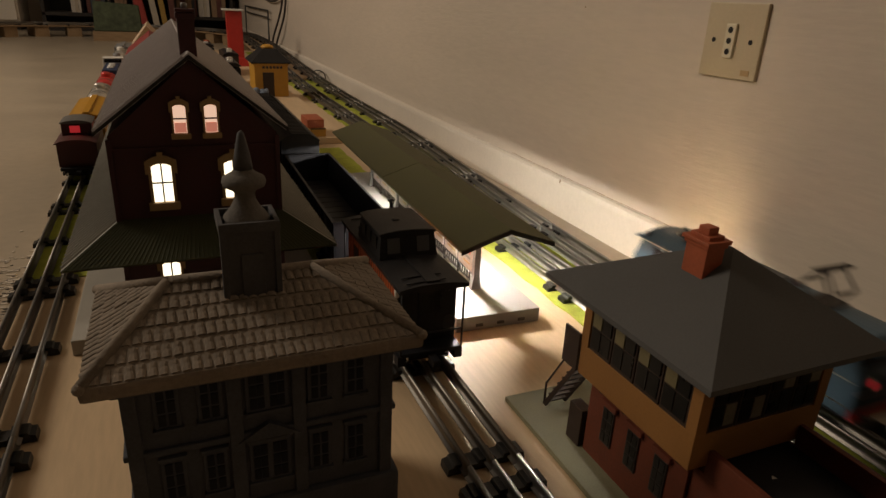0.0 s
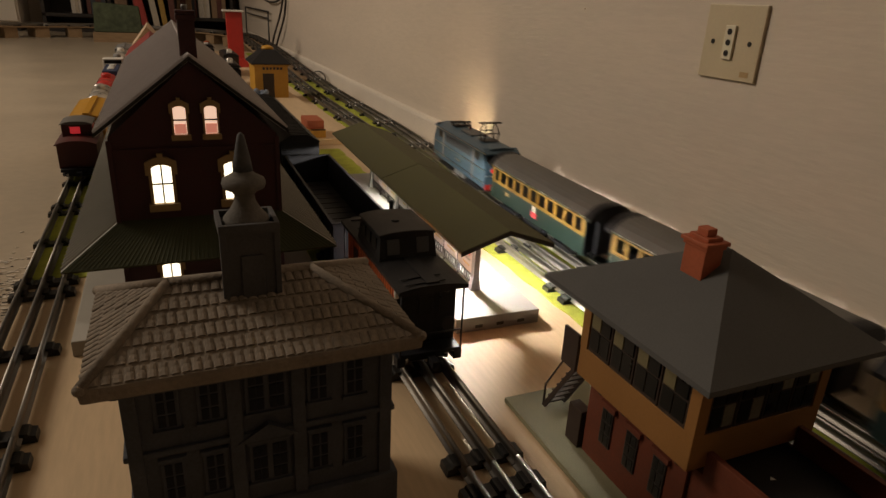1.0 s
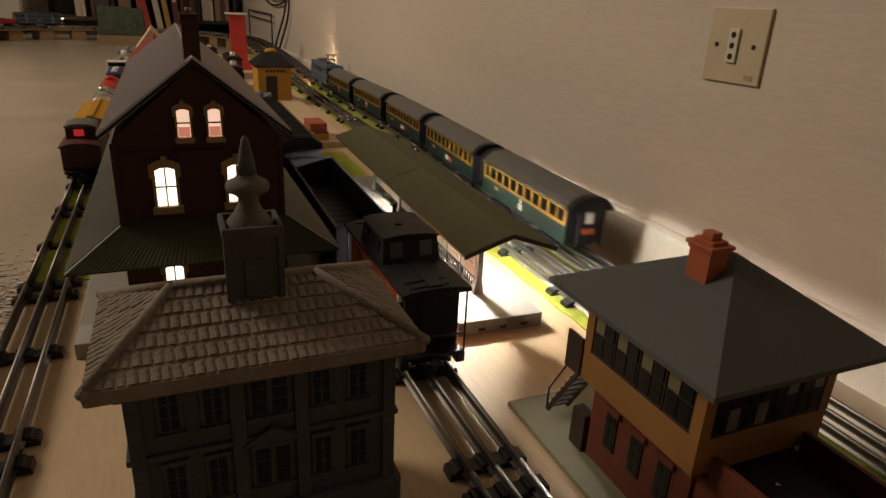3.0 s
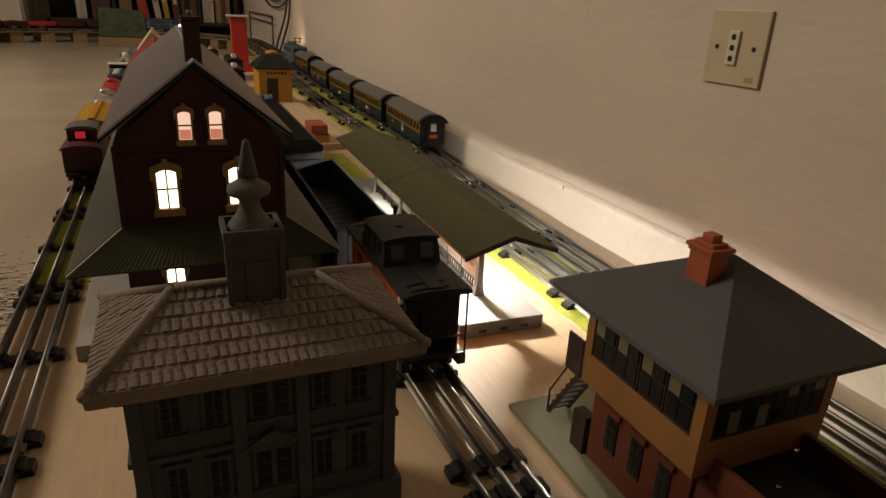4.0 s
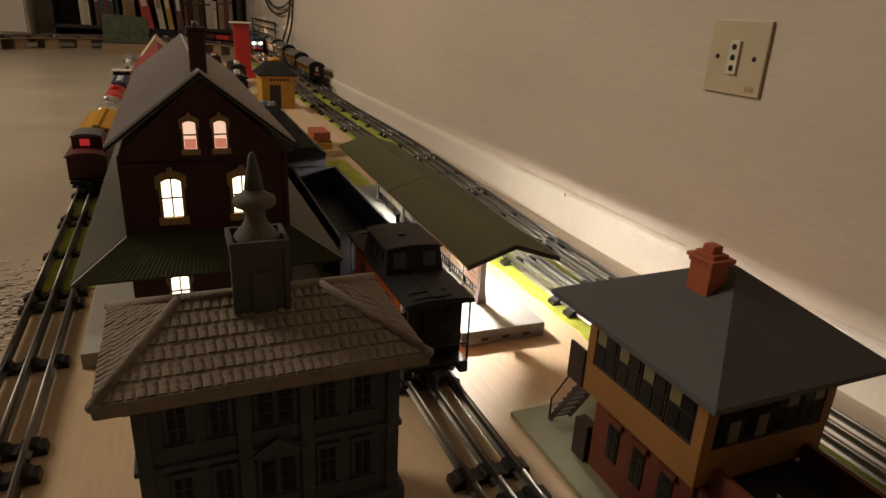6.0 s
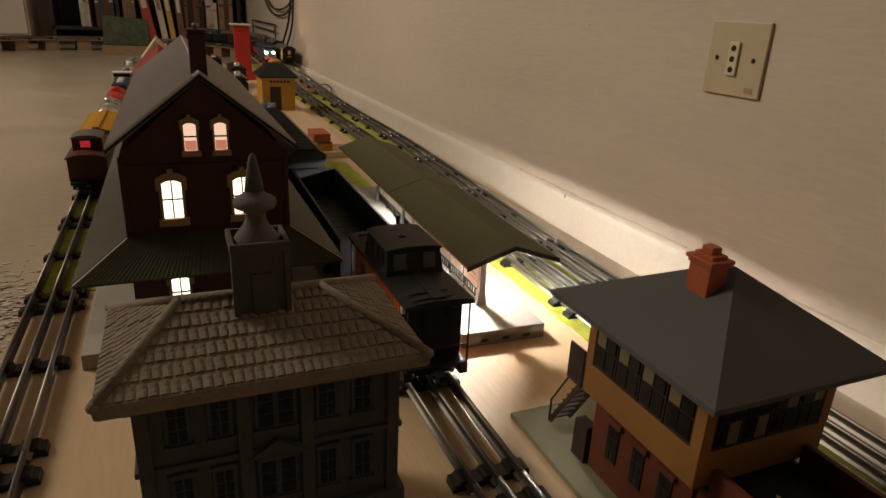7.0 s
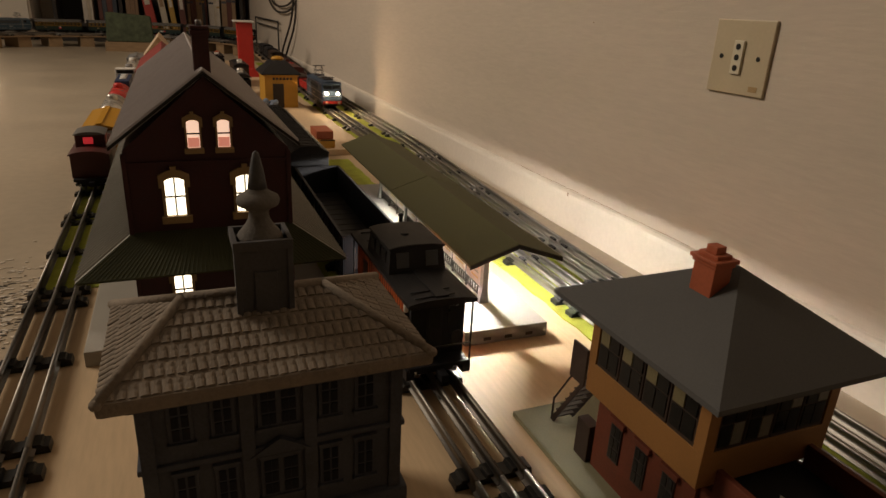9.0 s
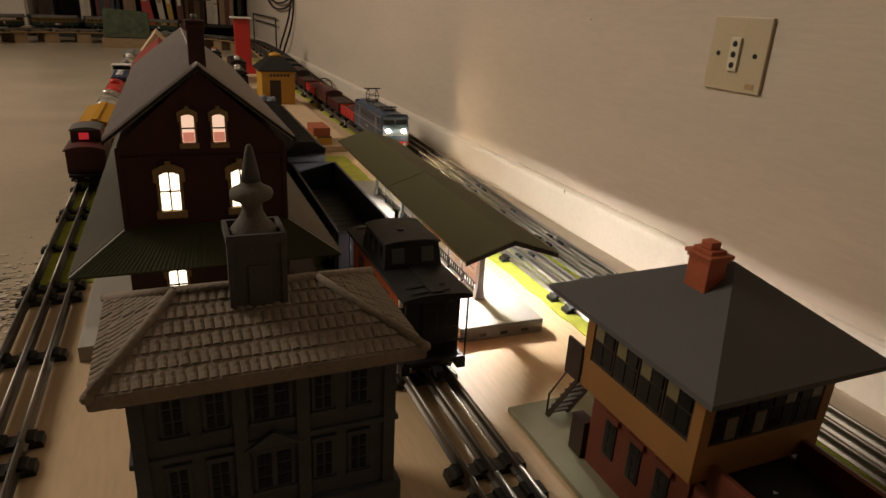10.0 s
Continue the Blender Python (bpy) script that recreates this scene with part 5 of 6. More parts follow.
def gondola():
    v = vehicle("gondola", "long empty black gondola wagon with ribbed sides", "model wagon", "standing freight train")
    L, W = 0.140, 0.0290
    part("floor_plate", box(-W + 0.001, W - 0.001, -L, L, 0.0260, 0.0300, 0.0004), "black", v)
    for i in range(14):
        y = -L + 0.010 + i * (2 * L - 0.020) / 13
        part("floor_board", box(-W + 0.0022, W - 0.0022, y - 0.0093, y + 0.0093, 0.0300, 0.0310), "charcoal", v)
    for sx in (-1, 1):
        s = part("side", box(min(sx * (W - 0.0014), sx * W), max(sx * (W - 0.0014), sx * W), -L, L, 0.0270, 0.0660, 0.0003), "black", v)
        part("rim", box(min(sx * (W - 0.0020), sx * (W + 0.0012)), max(sx * (W - 0.0020), sx * (W + 0.0012)), -L - 0.001, L + 0.001, 0.0655, 0.0680, 0.0004), "black", s)
        for i in range(11):
            y = -L + 0.006 + i * (2 * L - 0.012) / 10
            part("rib", box(min(sx * W, sx * (W + 0.0018)), max(sx * W, sx * (W + 0.0018)), y - 0.0016, y + 0.0016, 0.0270, 0.0656), "black", s)
    for k in (-1, 1):
        part("end", box(-W + 0.0014, W - 0.0014, min(k * (L - 0.0014), k * L), max(k * (L - 0.0014), k * L), 0.0270, 0.0665, 0.0003), "black", v)
        part("end_rim", box(-W, W, min(k * (L - 0.002), k * (L + 0.001)), max(k * (L - 0.002), k * (L + 0.001)), 0.0662, 0.0682, 0.0004), "black", v)
        part("coupler", box(-0.0030, 0.0030, min(k * L, k * (L + 0.0095)), max(k * L, k * (L + 0.0095)), 0.0200, 0.0255, 0.0006), "black", v)
    for y in (-0.100, 0.100):
        bogie(v, y, base=0.030)
    return v


def hopper():
    v = vehicle("covered_hopper", "black covered hopper wagon with a ribbed flat top", "model wagon", "standing freight train")
    L, W = 0.190, 0.0260
    part("body", box(-W, W, -L, L, 0.0330, 0.0795, 0.0008), "black", v)
    part("top", prism([(-W - 0.0012, 0.0790), (W + 0.0012, 0.0790), (W + 0.0012, 0.0810), (0.0110, 0.0905), (-0.0110, 0.0905), (-W - 0.0012, 0.0810)], -L - 0.0012, L + 0.0012, bevel=0.0006), "charcoal", v, "black sloped cover")
    for i in range(36):
        y = -L + 0.005 + i * (2 * L - 0.010) / 35
        part("top_rib", prism([(-W, 0.0812), (W, 0.0812), (0.0112, 0.0914), (-0.0112, 0.0914)], y - 0.0010, y + 0.0010), "charcoal", v)
    for sx in (-1, 1):
        for i in range(9):
            y = -L + 0.010 + i * (2 * L - 0.020) / 8
            part("side_rib", box(min(sx * W, sx * (W + 0.0018)), max(sx * W, sx * (W + 0.0018)), y - 0.0014, y + 0.0014, 0.0340, 0.0750), "black", v)
    for y in (-0.055, 0.055):
        part("chute", prism([(y - 0.045, 0.0335), (y + 0.045, 0.0335), (y + 0.012, 0.0180), (y - 0.012, 0.0180)], -W + 0.003, W - 0.003, "x"), "black", v)
    for y in (-0.150, 0.150):
        bogie(v, y, base=0.030)
    return v


def place(v, x, y, turn=0):
    v.matrix_world = pose(x, y, 0, 0, 0, turn)


place(caboose(), X_MID + 0.001, 0.4535)
place(gondola(), X_MID + 0.0040, 0.6980, -0.8)
place(hopper(), X_MID + 0.003, 1.0530, -0.5)


# ---- train on the left track ----
def end_caboose():
    v = vehicle("caboose", "dark maroon caboose with a red-lit rear window", "model wagon", "left freight train")
    L, W = 0.070, 0.0245
    part("body", box(-W, W, -L + 0.010, L - 0.010, 0.0280, 0.0625, 0.0006), "maroon", v)
    part("roof", prism([(-W - 0.0012, 0.0615)] + curved_roof(W + 0.0012, 0.0625, 0.0050) + [(W + 0.0012, 0.0615)], -L, L), "maroon", v)
    cup = part("cupola", box(-0.0190, 0.0190, -0.030, 0.014, 0.0640, 0.0835, 0.0010), "maroon", v, "maroon cupola with a red glow")
    part("cupola_roof", prism([(-0.0205, 0.0830)] + curved_roof(0.0205, 0.0835, 0.0040) + [(0.0205, 0.0830)], -0.034, 0.018), "coachroof", cup, "pale edged cupola roof")
    part("pane", box(-0.0085, 0.0040, -0.0308, -0.0298, 0.0700, 0.0795, 0.0002), "tail", cup, "red glowing pane")
    part("side_pane", box(0.0188, 0.0198, -0.024, -0.004, 0.0685, 0.0805, 0.0002), "red", cup)
    for k in (-1, 1):
        part("end_platform", box(-W + 0.002, W - 0.002, min(k * (L - 0.012), k * L), max(k * (L - 0.012), k * L), 0.0250, 0.0285), "black", v)
        part("coupler", box(-0.003, 0.003, min(k * L, k * (L + 0.009)), max(k * L, k * (L + 0.009)), 0.0200, 0.0255), "black", v)
    part("underframe", box(-0.0180, 0.0180, -L + 0.004, L - 0.004, 0.0215, 0.0282), "black", v)
    for y in (-0.042, 0.042):
        bogie(v, y, base=0.026)
    return v


def boxcar(colour, label, bar):
    v = vehicle("boxcar", label, "model wagon", "left freight train")
    L, W = 0.095, 0.0250
    part("body", box(-W, W, -L, L, 0.0260, 0.0700, 0.0008), colour, v)
    part("roof", prism([(-W - 0.001, 0.0690), (0, 0.0755), (W + 0.001, 0.0690), (W + 0.001, 0.0675), (-W - 0.001, 0.0675)], -L - 0.001, L + 0.001), colour, v)
    part("roof_walk", box(-0.0045, 0.0045, -L, L, 0.0752, 0.0766), colour, v)
    part("end_bar", box(-0.0120, 0.0040, -L - 0.0008, -L + 0.0002, 0.0590, 0.0630), bar, v)
    part("end_bar", box(0.0110, 0.0200, -L - 0.0008, -L + 0.0002, 0.0580, 0.0650), bar, v)
    for sx in (-1, 1):
        part("door", box(min(sx * W, sx * (W + 0.0011)), max(sx * W, sx * (W + 0.0011)), -0.020, 0.020, 0.0280, 0.0670), colour, v)
    for i in range(5):
        part("end_rib", box(-W + 0.002, W - 0.002, -L - 0.0009, -L + 0.0002, 0.0310 + 0.0066 * i, 0.0322 + 0.0066 * i), colour, v)
    for y in (-0.066, 0.066):
        bogie(v, y, base=0.026)
    return v


def tank_car(colour, dome, label):
    v = vehicle("tank_car", label, "model wagon", "left freight train")
    L, R = 0.082, 0.0225
    part("tank", lathe([(R * 0.3, -L), (R * 0.8, -L + 0.004), (R, -L + 0.012), (R, L - 0.012), (R * 0.8, L - 0.004), (R * 0.3, L)], 0, 0, 0.0520, 24, "y"), colour, v)
    for y in (-0.045, 0.0, 0.045):
        part("band", lathe([(R + 0.0006, y - 0.0012), (R + 0.0006, y + 0.0012)], 0, 0, 0.0520, 24, "y"), "grey", v)
    part("dome", lathe([(0.0100, 0.0700), (0.0100, 0.0800), (0.0080, 0.0835), (0.0010, 0.0840)], 0, 0, 0, 18), dome, v)
    part("frame", box(-0.0200, 0.0200, -L - 0.004, L + 0.004, 0.0235, 0.0300, 0.0006), "black", v)
    for sx in (-1, 1):
        part("saddle", box(min(sx * 0.008, sx * 0.018), max(sx * 0.008, sx * 0.018), -0.060, 0.060, 0.0298, 0.0400), "black", v)
    for y in (-0.060, 0.060):
        bogie(v, y, base=0.026)
    return v


def hood_loco():
    v = vehicle("diesel_locomotive", "navy and white hood diesel locomotive at the train's head", "model locomotive", "left freight train")
    L, W = 0.120, 0.0250
    part("deck", box(-W, W, -L, L, 0.0280, 0.0335, 0.0006), "navy", v)
    part("hood", box(-0.0165, 0.0165, -L + 0.012, 0.050, 0.0335, 0.0740, 0.0015), "navy", v)
    part("cab", box(-W + 0.001, W - 0.001, 0.050, 0.090, 0.0335, 0.0880, 0.0015), "white", v, "white cab")
    part("nose", box(-0.0165, 0.0165, 0.090, L - 0.006, 0.0335, 0.0640, 0.0020), "navy", v)
    part("cab_pane", box(-0.020, 0.020, 0.0492, 0.0502, 0.0760, 0.0850), "glass", v)
    for y in (-0.06, -0.02, 0.02):
        part("fan", lathe([(0.0080, 0.0735), (0.0085, 0.0765), (0.0070, 0.0772)], 0, y, 0, 16), "white", v)
    for sx in (-1, 1):
        part("handrail", rod((sx * 0.0235, -L + 0.01, 0.0500), (sx * 0.0235, 0.045, 0.0500), 0.0006, 6), "white", v)
    for y in (-0.078, 0.078):
        bogie(v, y, base=0.036)
    return v


place(end_caboose(), X_LEFT, 1.050)
place(boxcar("gold", "mustard yellow boxcar with pale lettering bars", "white"), X_LEFT, 1.245)
place(tank_car("silver", "silver", "silver-white tank car with a domed top"), X_LEFT, 1.450)
place(tank_car("red", "red", "bright red tank car with a dome"), X_LEFT, 1.640)
place(hood_loco(), X_LEFT, 1.870)
place(tank_car("white", "grey", "white tank car with grey bands"), X_LEFT, 2.110)
place(tank_car("silver", "white", "silver tank car at the far end of the train"), X_LEFT, 2.330)
place(boxcar("grey", "grey boxcar at the far end of the train", "white"), X_LEFT, 2.560)


# ---- far buildings ----
def gable_house(x0, x1, y0, y1, wall_z, ridge_z, wall, roof, label):
    h = thing("small_house", (x0 + x1) / 2, (y0 + y1) / 2, 0, label, "model building")
    cx = (x0 + x1) / 2
    part("wall", prism([(x0, 0), (x1, 0), (x1, wall_z), (cx, ridge_z - 0.004), (x0, wall_z)], y0, y1), wall, h)
    for s in (-1, 1):
        ex = cx + s * ((x1 - x0) / 2 + 0.008)
        part("roof", prism([(cx, ridge_z), (ex, wall_z - 0.006), (ex, wall_z - 0.010), (cx, ridge_z - 0.004)], y0 - 0.008, y1 + 0.008), roof, h)
    for y in (y0 + 0.25 * (y1 - y0), y0 + 0.7 * (y1 - y0)):
        win = part("window", box(x0 - 0.001, x0 + 0.001, y - 0.012, y + 0.012, wall_z * 0.35, wall_z * 0.75), "glass", h)
        part("sill", box(x0 - 0.003, x0 + 0.001, y - 0.014, y + 0.014, wall_z * 0.31, wall_z * 0.345), "white", win)
    return h


gable_house(-0.245, -0.130, 1.86, 2.24, 0.094, 0.142, "cream", "dullred", "cream model house with a red gable roof")
gable_house(-0.252, -0.150, 2.56, 2.86, 0.070, 0.140, "cream", "cream", "pale card house with a steep cream roof")


def kiosk():
    k = thing("kiosk", 0.105, 1.79, 0, "mustard yellow model kiosk with a black hip roof", "model building")
    x0, x1, y0, y1, z0 = 0.054, 0.138, 1.735, 1.845, 0.0115
    part("wall", box(x0, x1, y0, y1, z0, 0.094, 0.0006), "kiosk", k)
    part("door", box(x0 + 0.020, x0 + 0.048, y0 - 0.0012, y0 + 0.001, z0, 0.073, 0.0003), "brown", k, "dark open doorway")
    for i in range(6):
        x = x0 + 0.020 + 0.0088 * i
        part("vent", box(x, x + 0.0060, y0 - 0.0010, y0 + 0.001, 0.0825, 0.0885), "dark", k)
    part("cornice", box(x0 - 0.003, x1 + 0.003, y0 - 0.003, y1 + 0.003, 0.0915, 0.0955, 0.0006), "kiosk", k)
    a = [(x0 - 0.008, y0 - 0.008, 0.0955), (x1 + 0.008, y0 - 0.008, 0.0955), (x1 + 0.008, y1 + 0.008, 0.0955), (x0 - 0.008, y1 + 0.008, 0.0955)]
    b = [(x, y, 0.0985) for x, y, _ in a]
    c = [(0.080, 1.764, 0.1290), (0.114, 1.764, 0.1290), (0.114, 1.816, 0.1290), (0.080, 1.816, 0.1290)]
    part("roof", hull(a + b + c, [(0, 3, 2, 1), (0, 1, 5, 4), (1, 2, 6, 5), (2, 3, 7, 6), (3, 0, 4, 7), (4, 5, 9, 8), (5, 6, 10, 9), (6, 7, 11, 10), (7, 4, 8, 11), (8, 9, 10, 11)]), "charcoal", k, "black hip roof")
    part("dome", lathe([(0.0160, 0.1288), (0.0165, 0.1325), (0.0130, 0.1365), (0.0050, 0.1390), (0.0005, 0.1395)], 0.096, 1.79, 0, 20), "gold", k, "golden yellow roof dome")
    return k


whole("kiosk_slab", box(0.050, 0.160, 1.20, 1.87, 0.0003, 0.0115, 0.0008), "ply", "pale raised wooden slab under the kiosk", "slab", "", "", (0.105, 1.535, 0))
kiosk()
crates = thing("crate_stack", 0.102, 1.245, 0.0115, "two stacked orange crates at the slab's end", "crate")
part("lower_crate", box(0.088, 0.117, 1.214, 1.272, 0.0115, 0.0270, 0.001), "gold", crates)
part("upper_crate", box(0.083, 0.115, 1.220, 1.285, 0.0274, 0.0430, 0.001), "chimney", crates)
part("strap", box(0.0885, 0.1165, 1.2134, 1.2144, 0.0255, 0.0276), "brown", crates)


def clump(name, cx, cy, z, r, mat, label, category, seed):
    rnd = random.Random(seed)
    bm = bmesh.new()
    for i in range(9):
        q = bmesh.ops.create_icosphere(bm, subdivisions=2, radius=r * rnd.uniform(0.25, 0.5))
        off = Vector((rnd.uniform(-0.7, 0.7) * r, rnd.uniform(-0.7, 0.7) * r, rnd.uniform(0.15, 0.9) * r))
        for v in q["verts"]:
            v.co = v.co * rnd.uniform(0.9, 1.1) + off + Vector((cx, cy, z))
    return whole(name, bm, mat, label, category, "", "", (cx, cy, z))


clump("plaster_rock", 0.064, 1.70, 0.0115, 0.022, "figblue", "lumpy grey-blue plaster rock beside the kiosk door", "rock", 3)
clump("sack_pile", -0.055, 0.56, 0.0, 0.014, "black", "dark sacks piled beside the station", "sacks", 5)

# red tower behind the kiosk
tower = thing("red_tower", 0.098, 2.62, 0, "tall slender red tower with a white cap", "model tower")
part("shaft", prism([(0.072, 0.0), (0.126, 0.0), (0.1255, 0.196), (0.0705, 0.196)], 2.595, 2.645, bevel=0.003), "red", tower)
part("cap", box(0.058, 0.132, 2.585, 2.655, 0.196, 0.2015, 0.001), "white", tower, "white flat cap")
part("foot", prism([(0.055, 0.0), (0.145, 0.0), (0.130, 0.030), (0.068, 0.030)], 2.585, 2.655), "red", tower)

# loose rolling stock and clutter between the tower and the house
rnd = random.Random(21)
for i, (x, y, c) in enumerate(((0.02, 2.05, "black"), (-0.02, 2.30, "charcoal"), (0.05, 2.38, "brown"), (0.00, 2.75, "black"), (-0.06, 3.0, "brown"))):
    g = thing("parked_wagon", x, y, 0, "dark parked toy wagon with small bright fittings", "model wagon", "parked wagons")
    part("body", box(x - 0.024, x + 0.024, y - 0.09, y + 0.09, 0.022, 0.058 + 0.006 * (i % 3), 0.002), c, g)
    part("roof", prism([(x + a, 0.004 + b) for a, b in [(-0.025, 0.060)] + curved_roof(0.025, 0.062, 0.008) + [(0.025, 0.060)]], y - 0.092, y + 0.092), "charcoal", g)
    part("hatch", box(x - 0.010, x + 0.006, y - 0.06, y - 0.045, 0.070, 0.079, 0.001), "white", g, "small pale hatch")
    part("hatch", lathe([(0.010, 0.068), (0.010, 0.078), (0.004, 0.081)], x + 0.004, y + 0.02, 0, 14), "chimney" if i % 2 else "silver", g)
    for yy in (y - 0.06, y + 0.06):
        for sx in (-1, 1):
            part("wheel", lathe([(0.003, -0.0015), (0.0095, -0.0015), (0.0095, 0.0015), (0.003, 0.0015)], x + sx * 0.0165, yy, 0.0098, 14, "x"), "black", g)
        part("axle_box", box(x - 0.018, x + 0.018, yy - 0.008, yy + 0.008, 0.012, 0.023), "black", g)


# ---- back of the room ----
def bookshelf():
    s = thing("bookshelf", -0.26, 4.78, -0.012, "dark wooden bookshelf packed with books along the back wall", "bookshelf")
    x0, x1, y0, y1 = -0.80, 0.30, 4.66, 4.94
    part("back_panel", box(x0, x1, y1 - 0.02, y1, -0.012, 1.30), "shelf", s)
    for z in (-0.012, 0.075, 0.42, 0.76, 1.10, 1.28):
        part("shelf_board", box(x0, x1, y0, y1 - 0.02, z, z + 0.020, 0.001), "shelf", s)
    for x in (x0, -0.44, -0.07, x1 - 0.02):
        part("upright", box(x, x + 0.02, y0, y1 - 0.02, -0.012, 1.28, 0.001), "shelf", s)
    return s


bookshelf()
BOOKS = {"book0": "worn red book standing on the shelf", "book1": "cream book standing on the shelf", "book2": "brown book standing on the shelf", "book3": "black book standing on the shelf", "book4": "ochre book standing on the shelf",
         "book5": "grey-green book standing on the shelf", "book6": "white book standing on the shelf", "book7": "dark maroon book standing on the shelf"}
rnd = random.Random(12)


def book(x, w, z, h, d, cov):
    b = thing("book", x + w / 2, 4.672 + d / 2, z, BOOKS[cov], "book", "books on the shelf")
    part("cover", box(x, x + w - 0.001, 4.672, 4.672 + d, z, z + h, 0.0015), cov, b)
    part("page_block", box(x + 0.002, x + w - 0.003, 4.676, 4.672 + d + 0.002, z + h - 0.004, z + h + 0.0006), "book6", b)
    part("spine_band", box(x + 0.001, x + w - 0.002, 4.6708, 4.6722, z + h * 0.70, z + h * 0.76), rnd.choice(["book6", "book4", "book3"]), b)


for z in (0.0955, 0.4405):
    for x0, x1, covers in ((-0.64, -0.585, (6, 1)), (-0.555, -0.45, (3, 7, 2, 3)), (-0.40, -0.33, (5, 3, 2)), (-0.30, -0.26, (3, 7)), (-0.045, 0.075, (7, 3, 2)), (0.085, 0.155, (6, 1)), (0.165, 0.265, (3, 2, 7))):
        x = x0
        while x < x1 - 0.012:
            w = min(rnd.uniform(0.016, 0.034), x1 - x)
            book(x, w, z, rnd.uniform(0.17, 0.26), rnd.uniform(0.13, 0.19), "book%d" % rnd.choice(covers))
            x += w
# tall folders leaning against the shelf's front
for x, w, h, cov, tilt, label in ((-0.235, 0.050, 0.42, "book0", 9, "tall red folder leaning against the bookshelf"), (-0.165, 0.034, 0.40, "book1", 7, "tall cream folder leaning against the bookshelf"), (-0.118, 0.030, 0.40, "book4", 6, "tall ochre folder leaning against the bookshelf"), (-0.070, 0.034, 0.38, "book7", 3, "tall dark maroon folder leaning against the bookshelf")):
    f = thing("folder", 0, 0, 0, label, "folder", "leaning folders")
    part("cover", box(-w / 2, w / 2, 0, 0.16, 0, h, 0.002), cov, f)
    part("label_strip", box(-w * 0.3, w * 0.3, -0.0012, 0.0002, h * 0.55, h * 0.75), "book6" if cov != "book1" else "book2", f)
    f.matrix_world = pose(x, 4.485, -0.008, 0, -tilt, 0)
cab = thing("white_cabinet", -1.75, 4.74, 0.03, "white painted cabinet standing by the back wall", "cabinet")
part("body", box(-2.60, -0.905, 4.60, 4.94, 0.028, 0.95, 0.003), "cabinet", cab)
for x0, x1 in ((-2.59, -1.76), (-1.745, -0.915)):
    d = part("door", box(x0, x1, 4.585, 4.599, 0.045, 0.94, 0.003), "cabinet", cab)
    part("handle", box(x1 - 0.06, x1 - 0.045, 4.565, 4.586, 0.45, 0.60, 0.003), "steel", d)
part("plinth", box(-2.58, -0.92, 4.64, 4.93, -0.012, 0.028), "shelf", cab)
gb = thing("green_box", -0.36, 3.94, -0.012, "mottled green landscape box standing on a wooden block", "box")
part("box", prism([(-0.472, 0.036), (-0.243, 0.036), (-0.250, 0.168), (-0.462, 0.182)], 3.90, 3.975, bevel=0.004), "hill", gb)
part("block", box(-0.480, -0.238, 3.885, 3.985, -0.012, 0.0355, 0.002), "plank", gb, "raw wooden block")

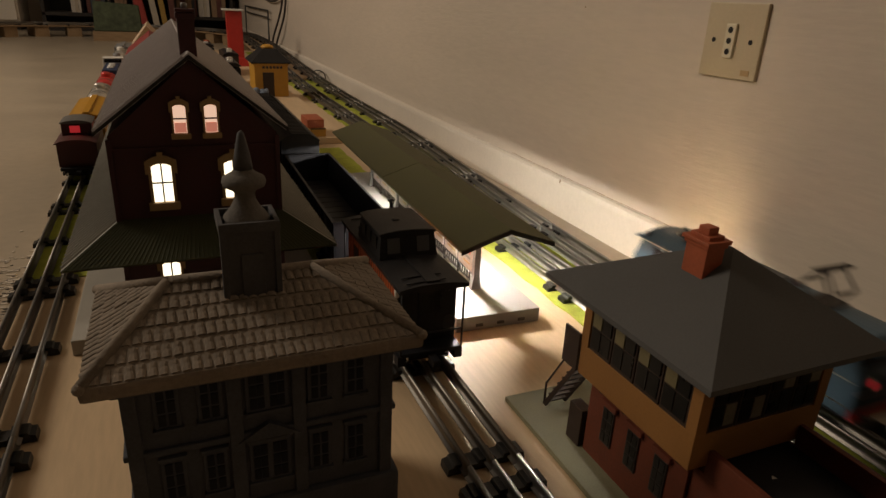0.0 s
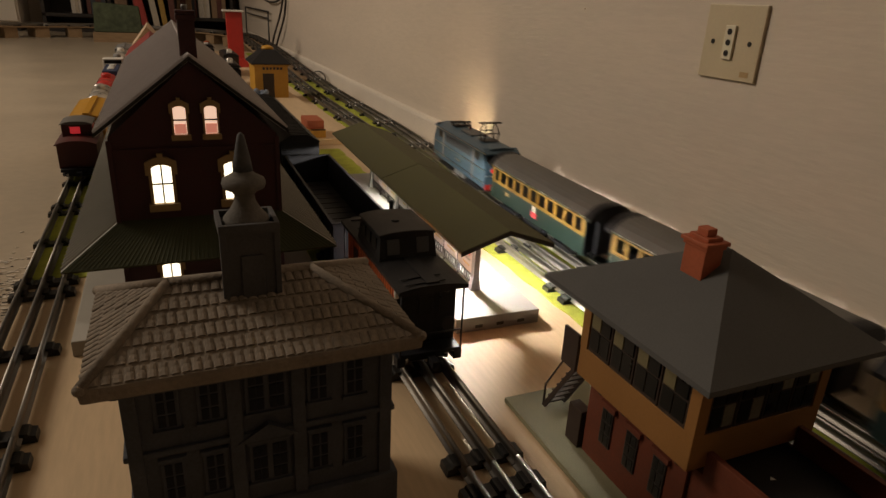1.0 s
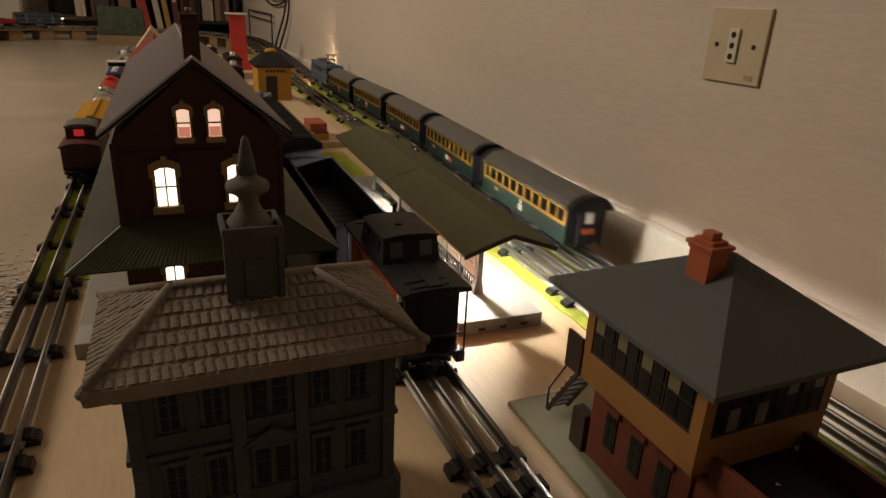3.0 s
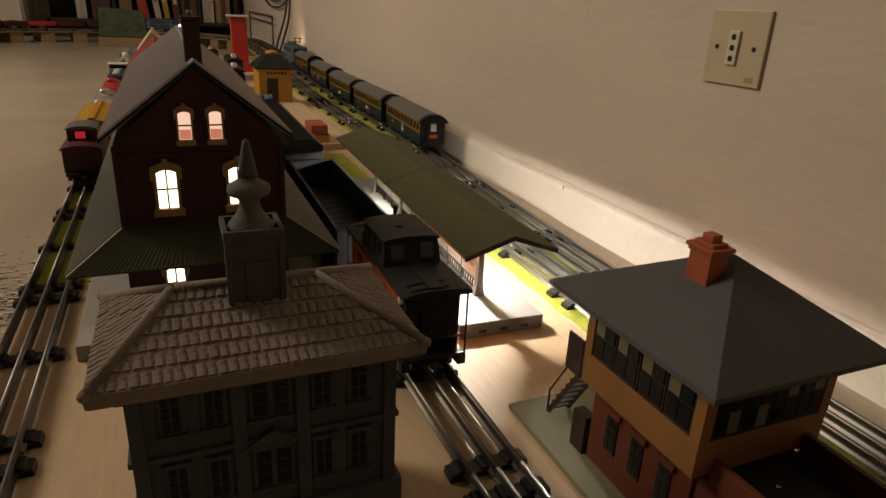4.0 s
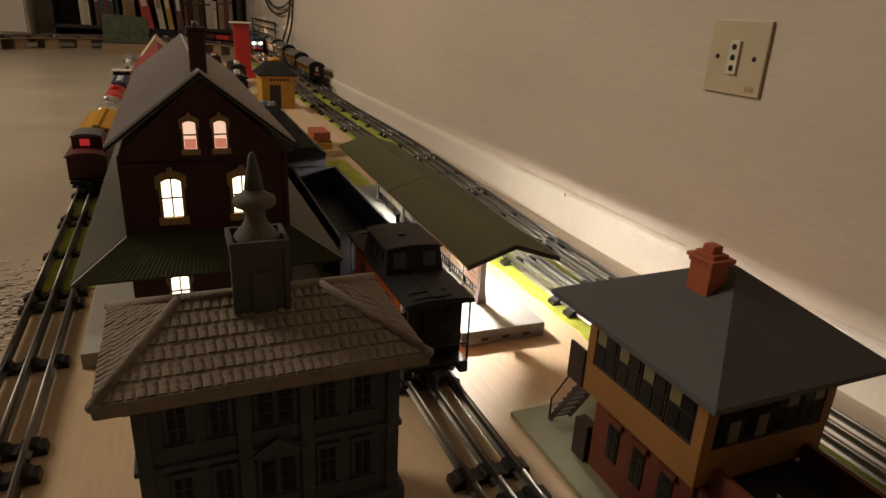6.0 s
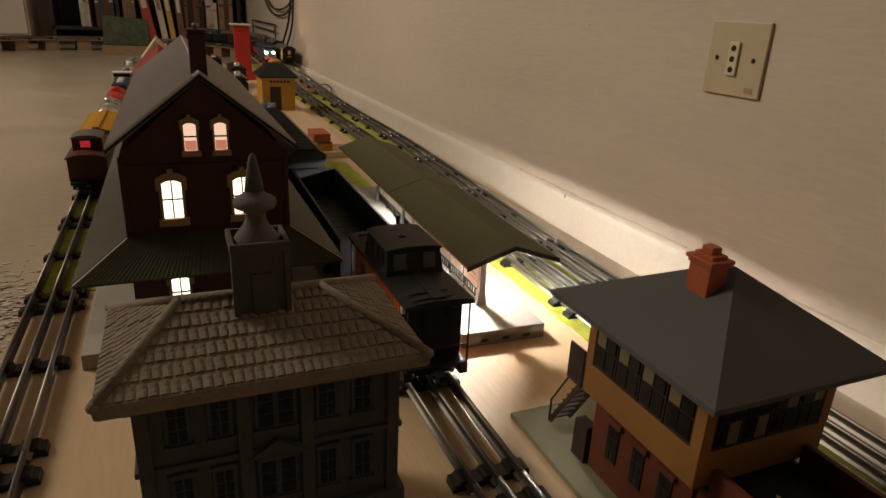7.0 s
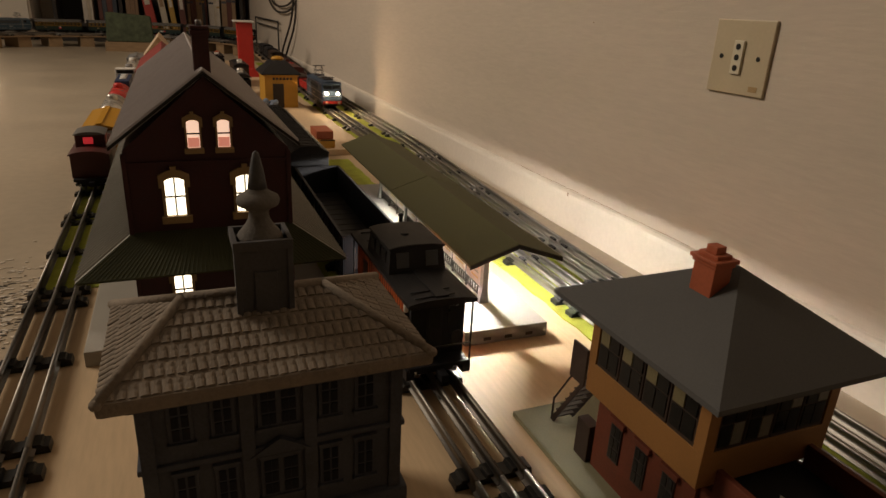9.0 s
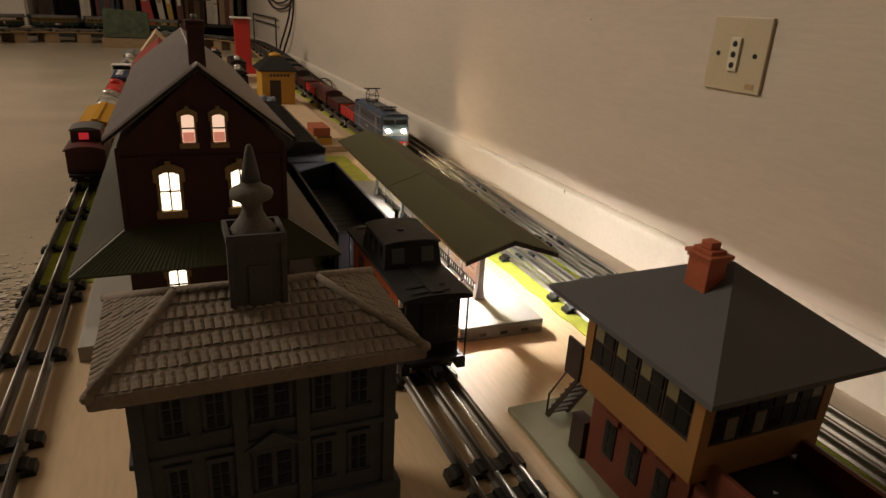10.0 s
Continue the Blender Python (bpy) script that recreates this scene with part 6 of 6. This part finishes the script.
# cables and a pipe frame on the wall near the corner
for k, pts in enumerate([
        [(0.330, 3.15, 0.03), (0.322, 3.02, 0.09), (0.338, 2.88, 0.17), (0.338, 2.86, 0.30), (0.339, 2.90, 0.55)],
        [(0.330, 3.25, 0.04), (0.320, 3.12, 0.10), (0.336, 2.94, 0.19), (0.338, 2.90, 0.34), (0.338, 2.98, 0.56)],
        [(0.338, 3.70, 0.33), (0.330, 3.50, 0.262), (0.325, 3.25, 0.248), (0.335, 3.02, 0.258), (0.338, 2.88, 0.30)],
        [(0.338, 3.75, 0.31), (0.330, 3.52, 0.235), (0.325, 3.25, 0.222), (0.335, 3.02, 0.232), (0.338, 2.90, 0.27)],
        [(0.318, 2.32, 0.004), (0.326, 2.28, 0.022), (0.330, 2.20, 0.030), (0.326, 2.12, 0.022), (0.316, 2.08, 0.004)]]):
    cu = bpy.data.curves.new("cable", "CURVE")
    cu.dimensions, cu.bevel_depth, cu.bevel_resolution = "3D", 0.0045 if k < 4 else 0.002, 2
    sp = cu.splines.new("NURBS")
    sp.points.add(len(pts) - 1)
    for q, p in zip(sp.points, pts):
        q.co = (*p, 1)
    sp.use_endpoint_u, sp.order_u = True, 4
    cu.materials.append(M["cable"])
    tagged(new("cable", cu), "black electric cable hanging loosely on the wall" if k < 4 else "thin black wire looped beside the track", "cable", "cables")
fr = thing("pipe_frame", 0.33, 3.8, 0, "dark metal pipe frame fixed along the wall", "frame")
part("upright", rod((0.330, 3.35, -0.012), (0.330, 3.35, 0.182), 0.004), "cable", fr)
part("upright", rod((0.330, 4.25, -0.012), (0.330, 4.25, 0.182), 0.004), "cable", fr)
part("top_bar", rod((0.330, 3.345, 0.182), (0.330, 4.255, 0.182), 0.004), "cable", fr)
part("cross_bar", rod((0.330, 3.35, 0.150), (0.330, 4.25, 0.150), 0.0035), "cable", fr)


# ---- motion ----
def between(keys, t):
    for (a, p), (b, q) in zip(keys, keys[1:]):
        if t <= b:
            return p + (q - p) * (t - a) / (b - a)
    return keys[-1][1]


def front_one(t):
    """Metres along the wall line of the first engine's nose."""
    return between([(0.0, 0.435), (1.0, 0.985), (2.0, 1.565), (4.0, 2.650), (5.0, 3.225), (5.5, 3.50), (6.2, 3.85), (7.2, 4.40), (8.0, 4.84), (8.5, 5.085), (9.0, 5.36), (10.0, 5.90)], t)


def front_two(t):
    """Metres along the platform line of the second engine's nose, which comes towards the camera."""
    return between([(0.0, 6.55), (2.5, 5.13), (4.0, 4.20), (5.0, 3.61), (5.5, 3.36), (7.0, 2.78), (8.0, 2.275), (8.5, 2.02), (9.0, 1.695), (9.5, 1.417), (10.0, 1.125)], t)


def motions():
    steps = [0.25 * i for i in range(41)]
    train = [(loco_one, 0.112)] + [(c, 0.361 + 0.2700 * i) for i, c in enumerate(coaches)]
    for v, back in train:
        rows = []
        for t in steps:
            p, turn = on_line(front_one(t) - back, X_WALL)
            rows.append((t, pose(p.x, p.y, p.z, 0, 0, turn)))
        walk(v, rows)
    train = [(loco_two, 0.112)] + [(w, 0.232 + 0.068 + 0.140 * i) for i, w in enumerate(wagons)]
    for v, back in train:
        rows = []
        for t in steps:
            p, turn = on_line(front_two(t) + back, X_NEAR)
            rows.append((t, pose(p.x, p.y, p.z, 0, 0, turn + 180)))
        walk(v, rows)


motions()
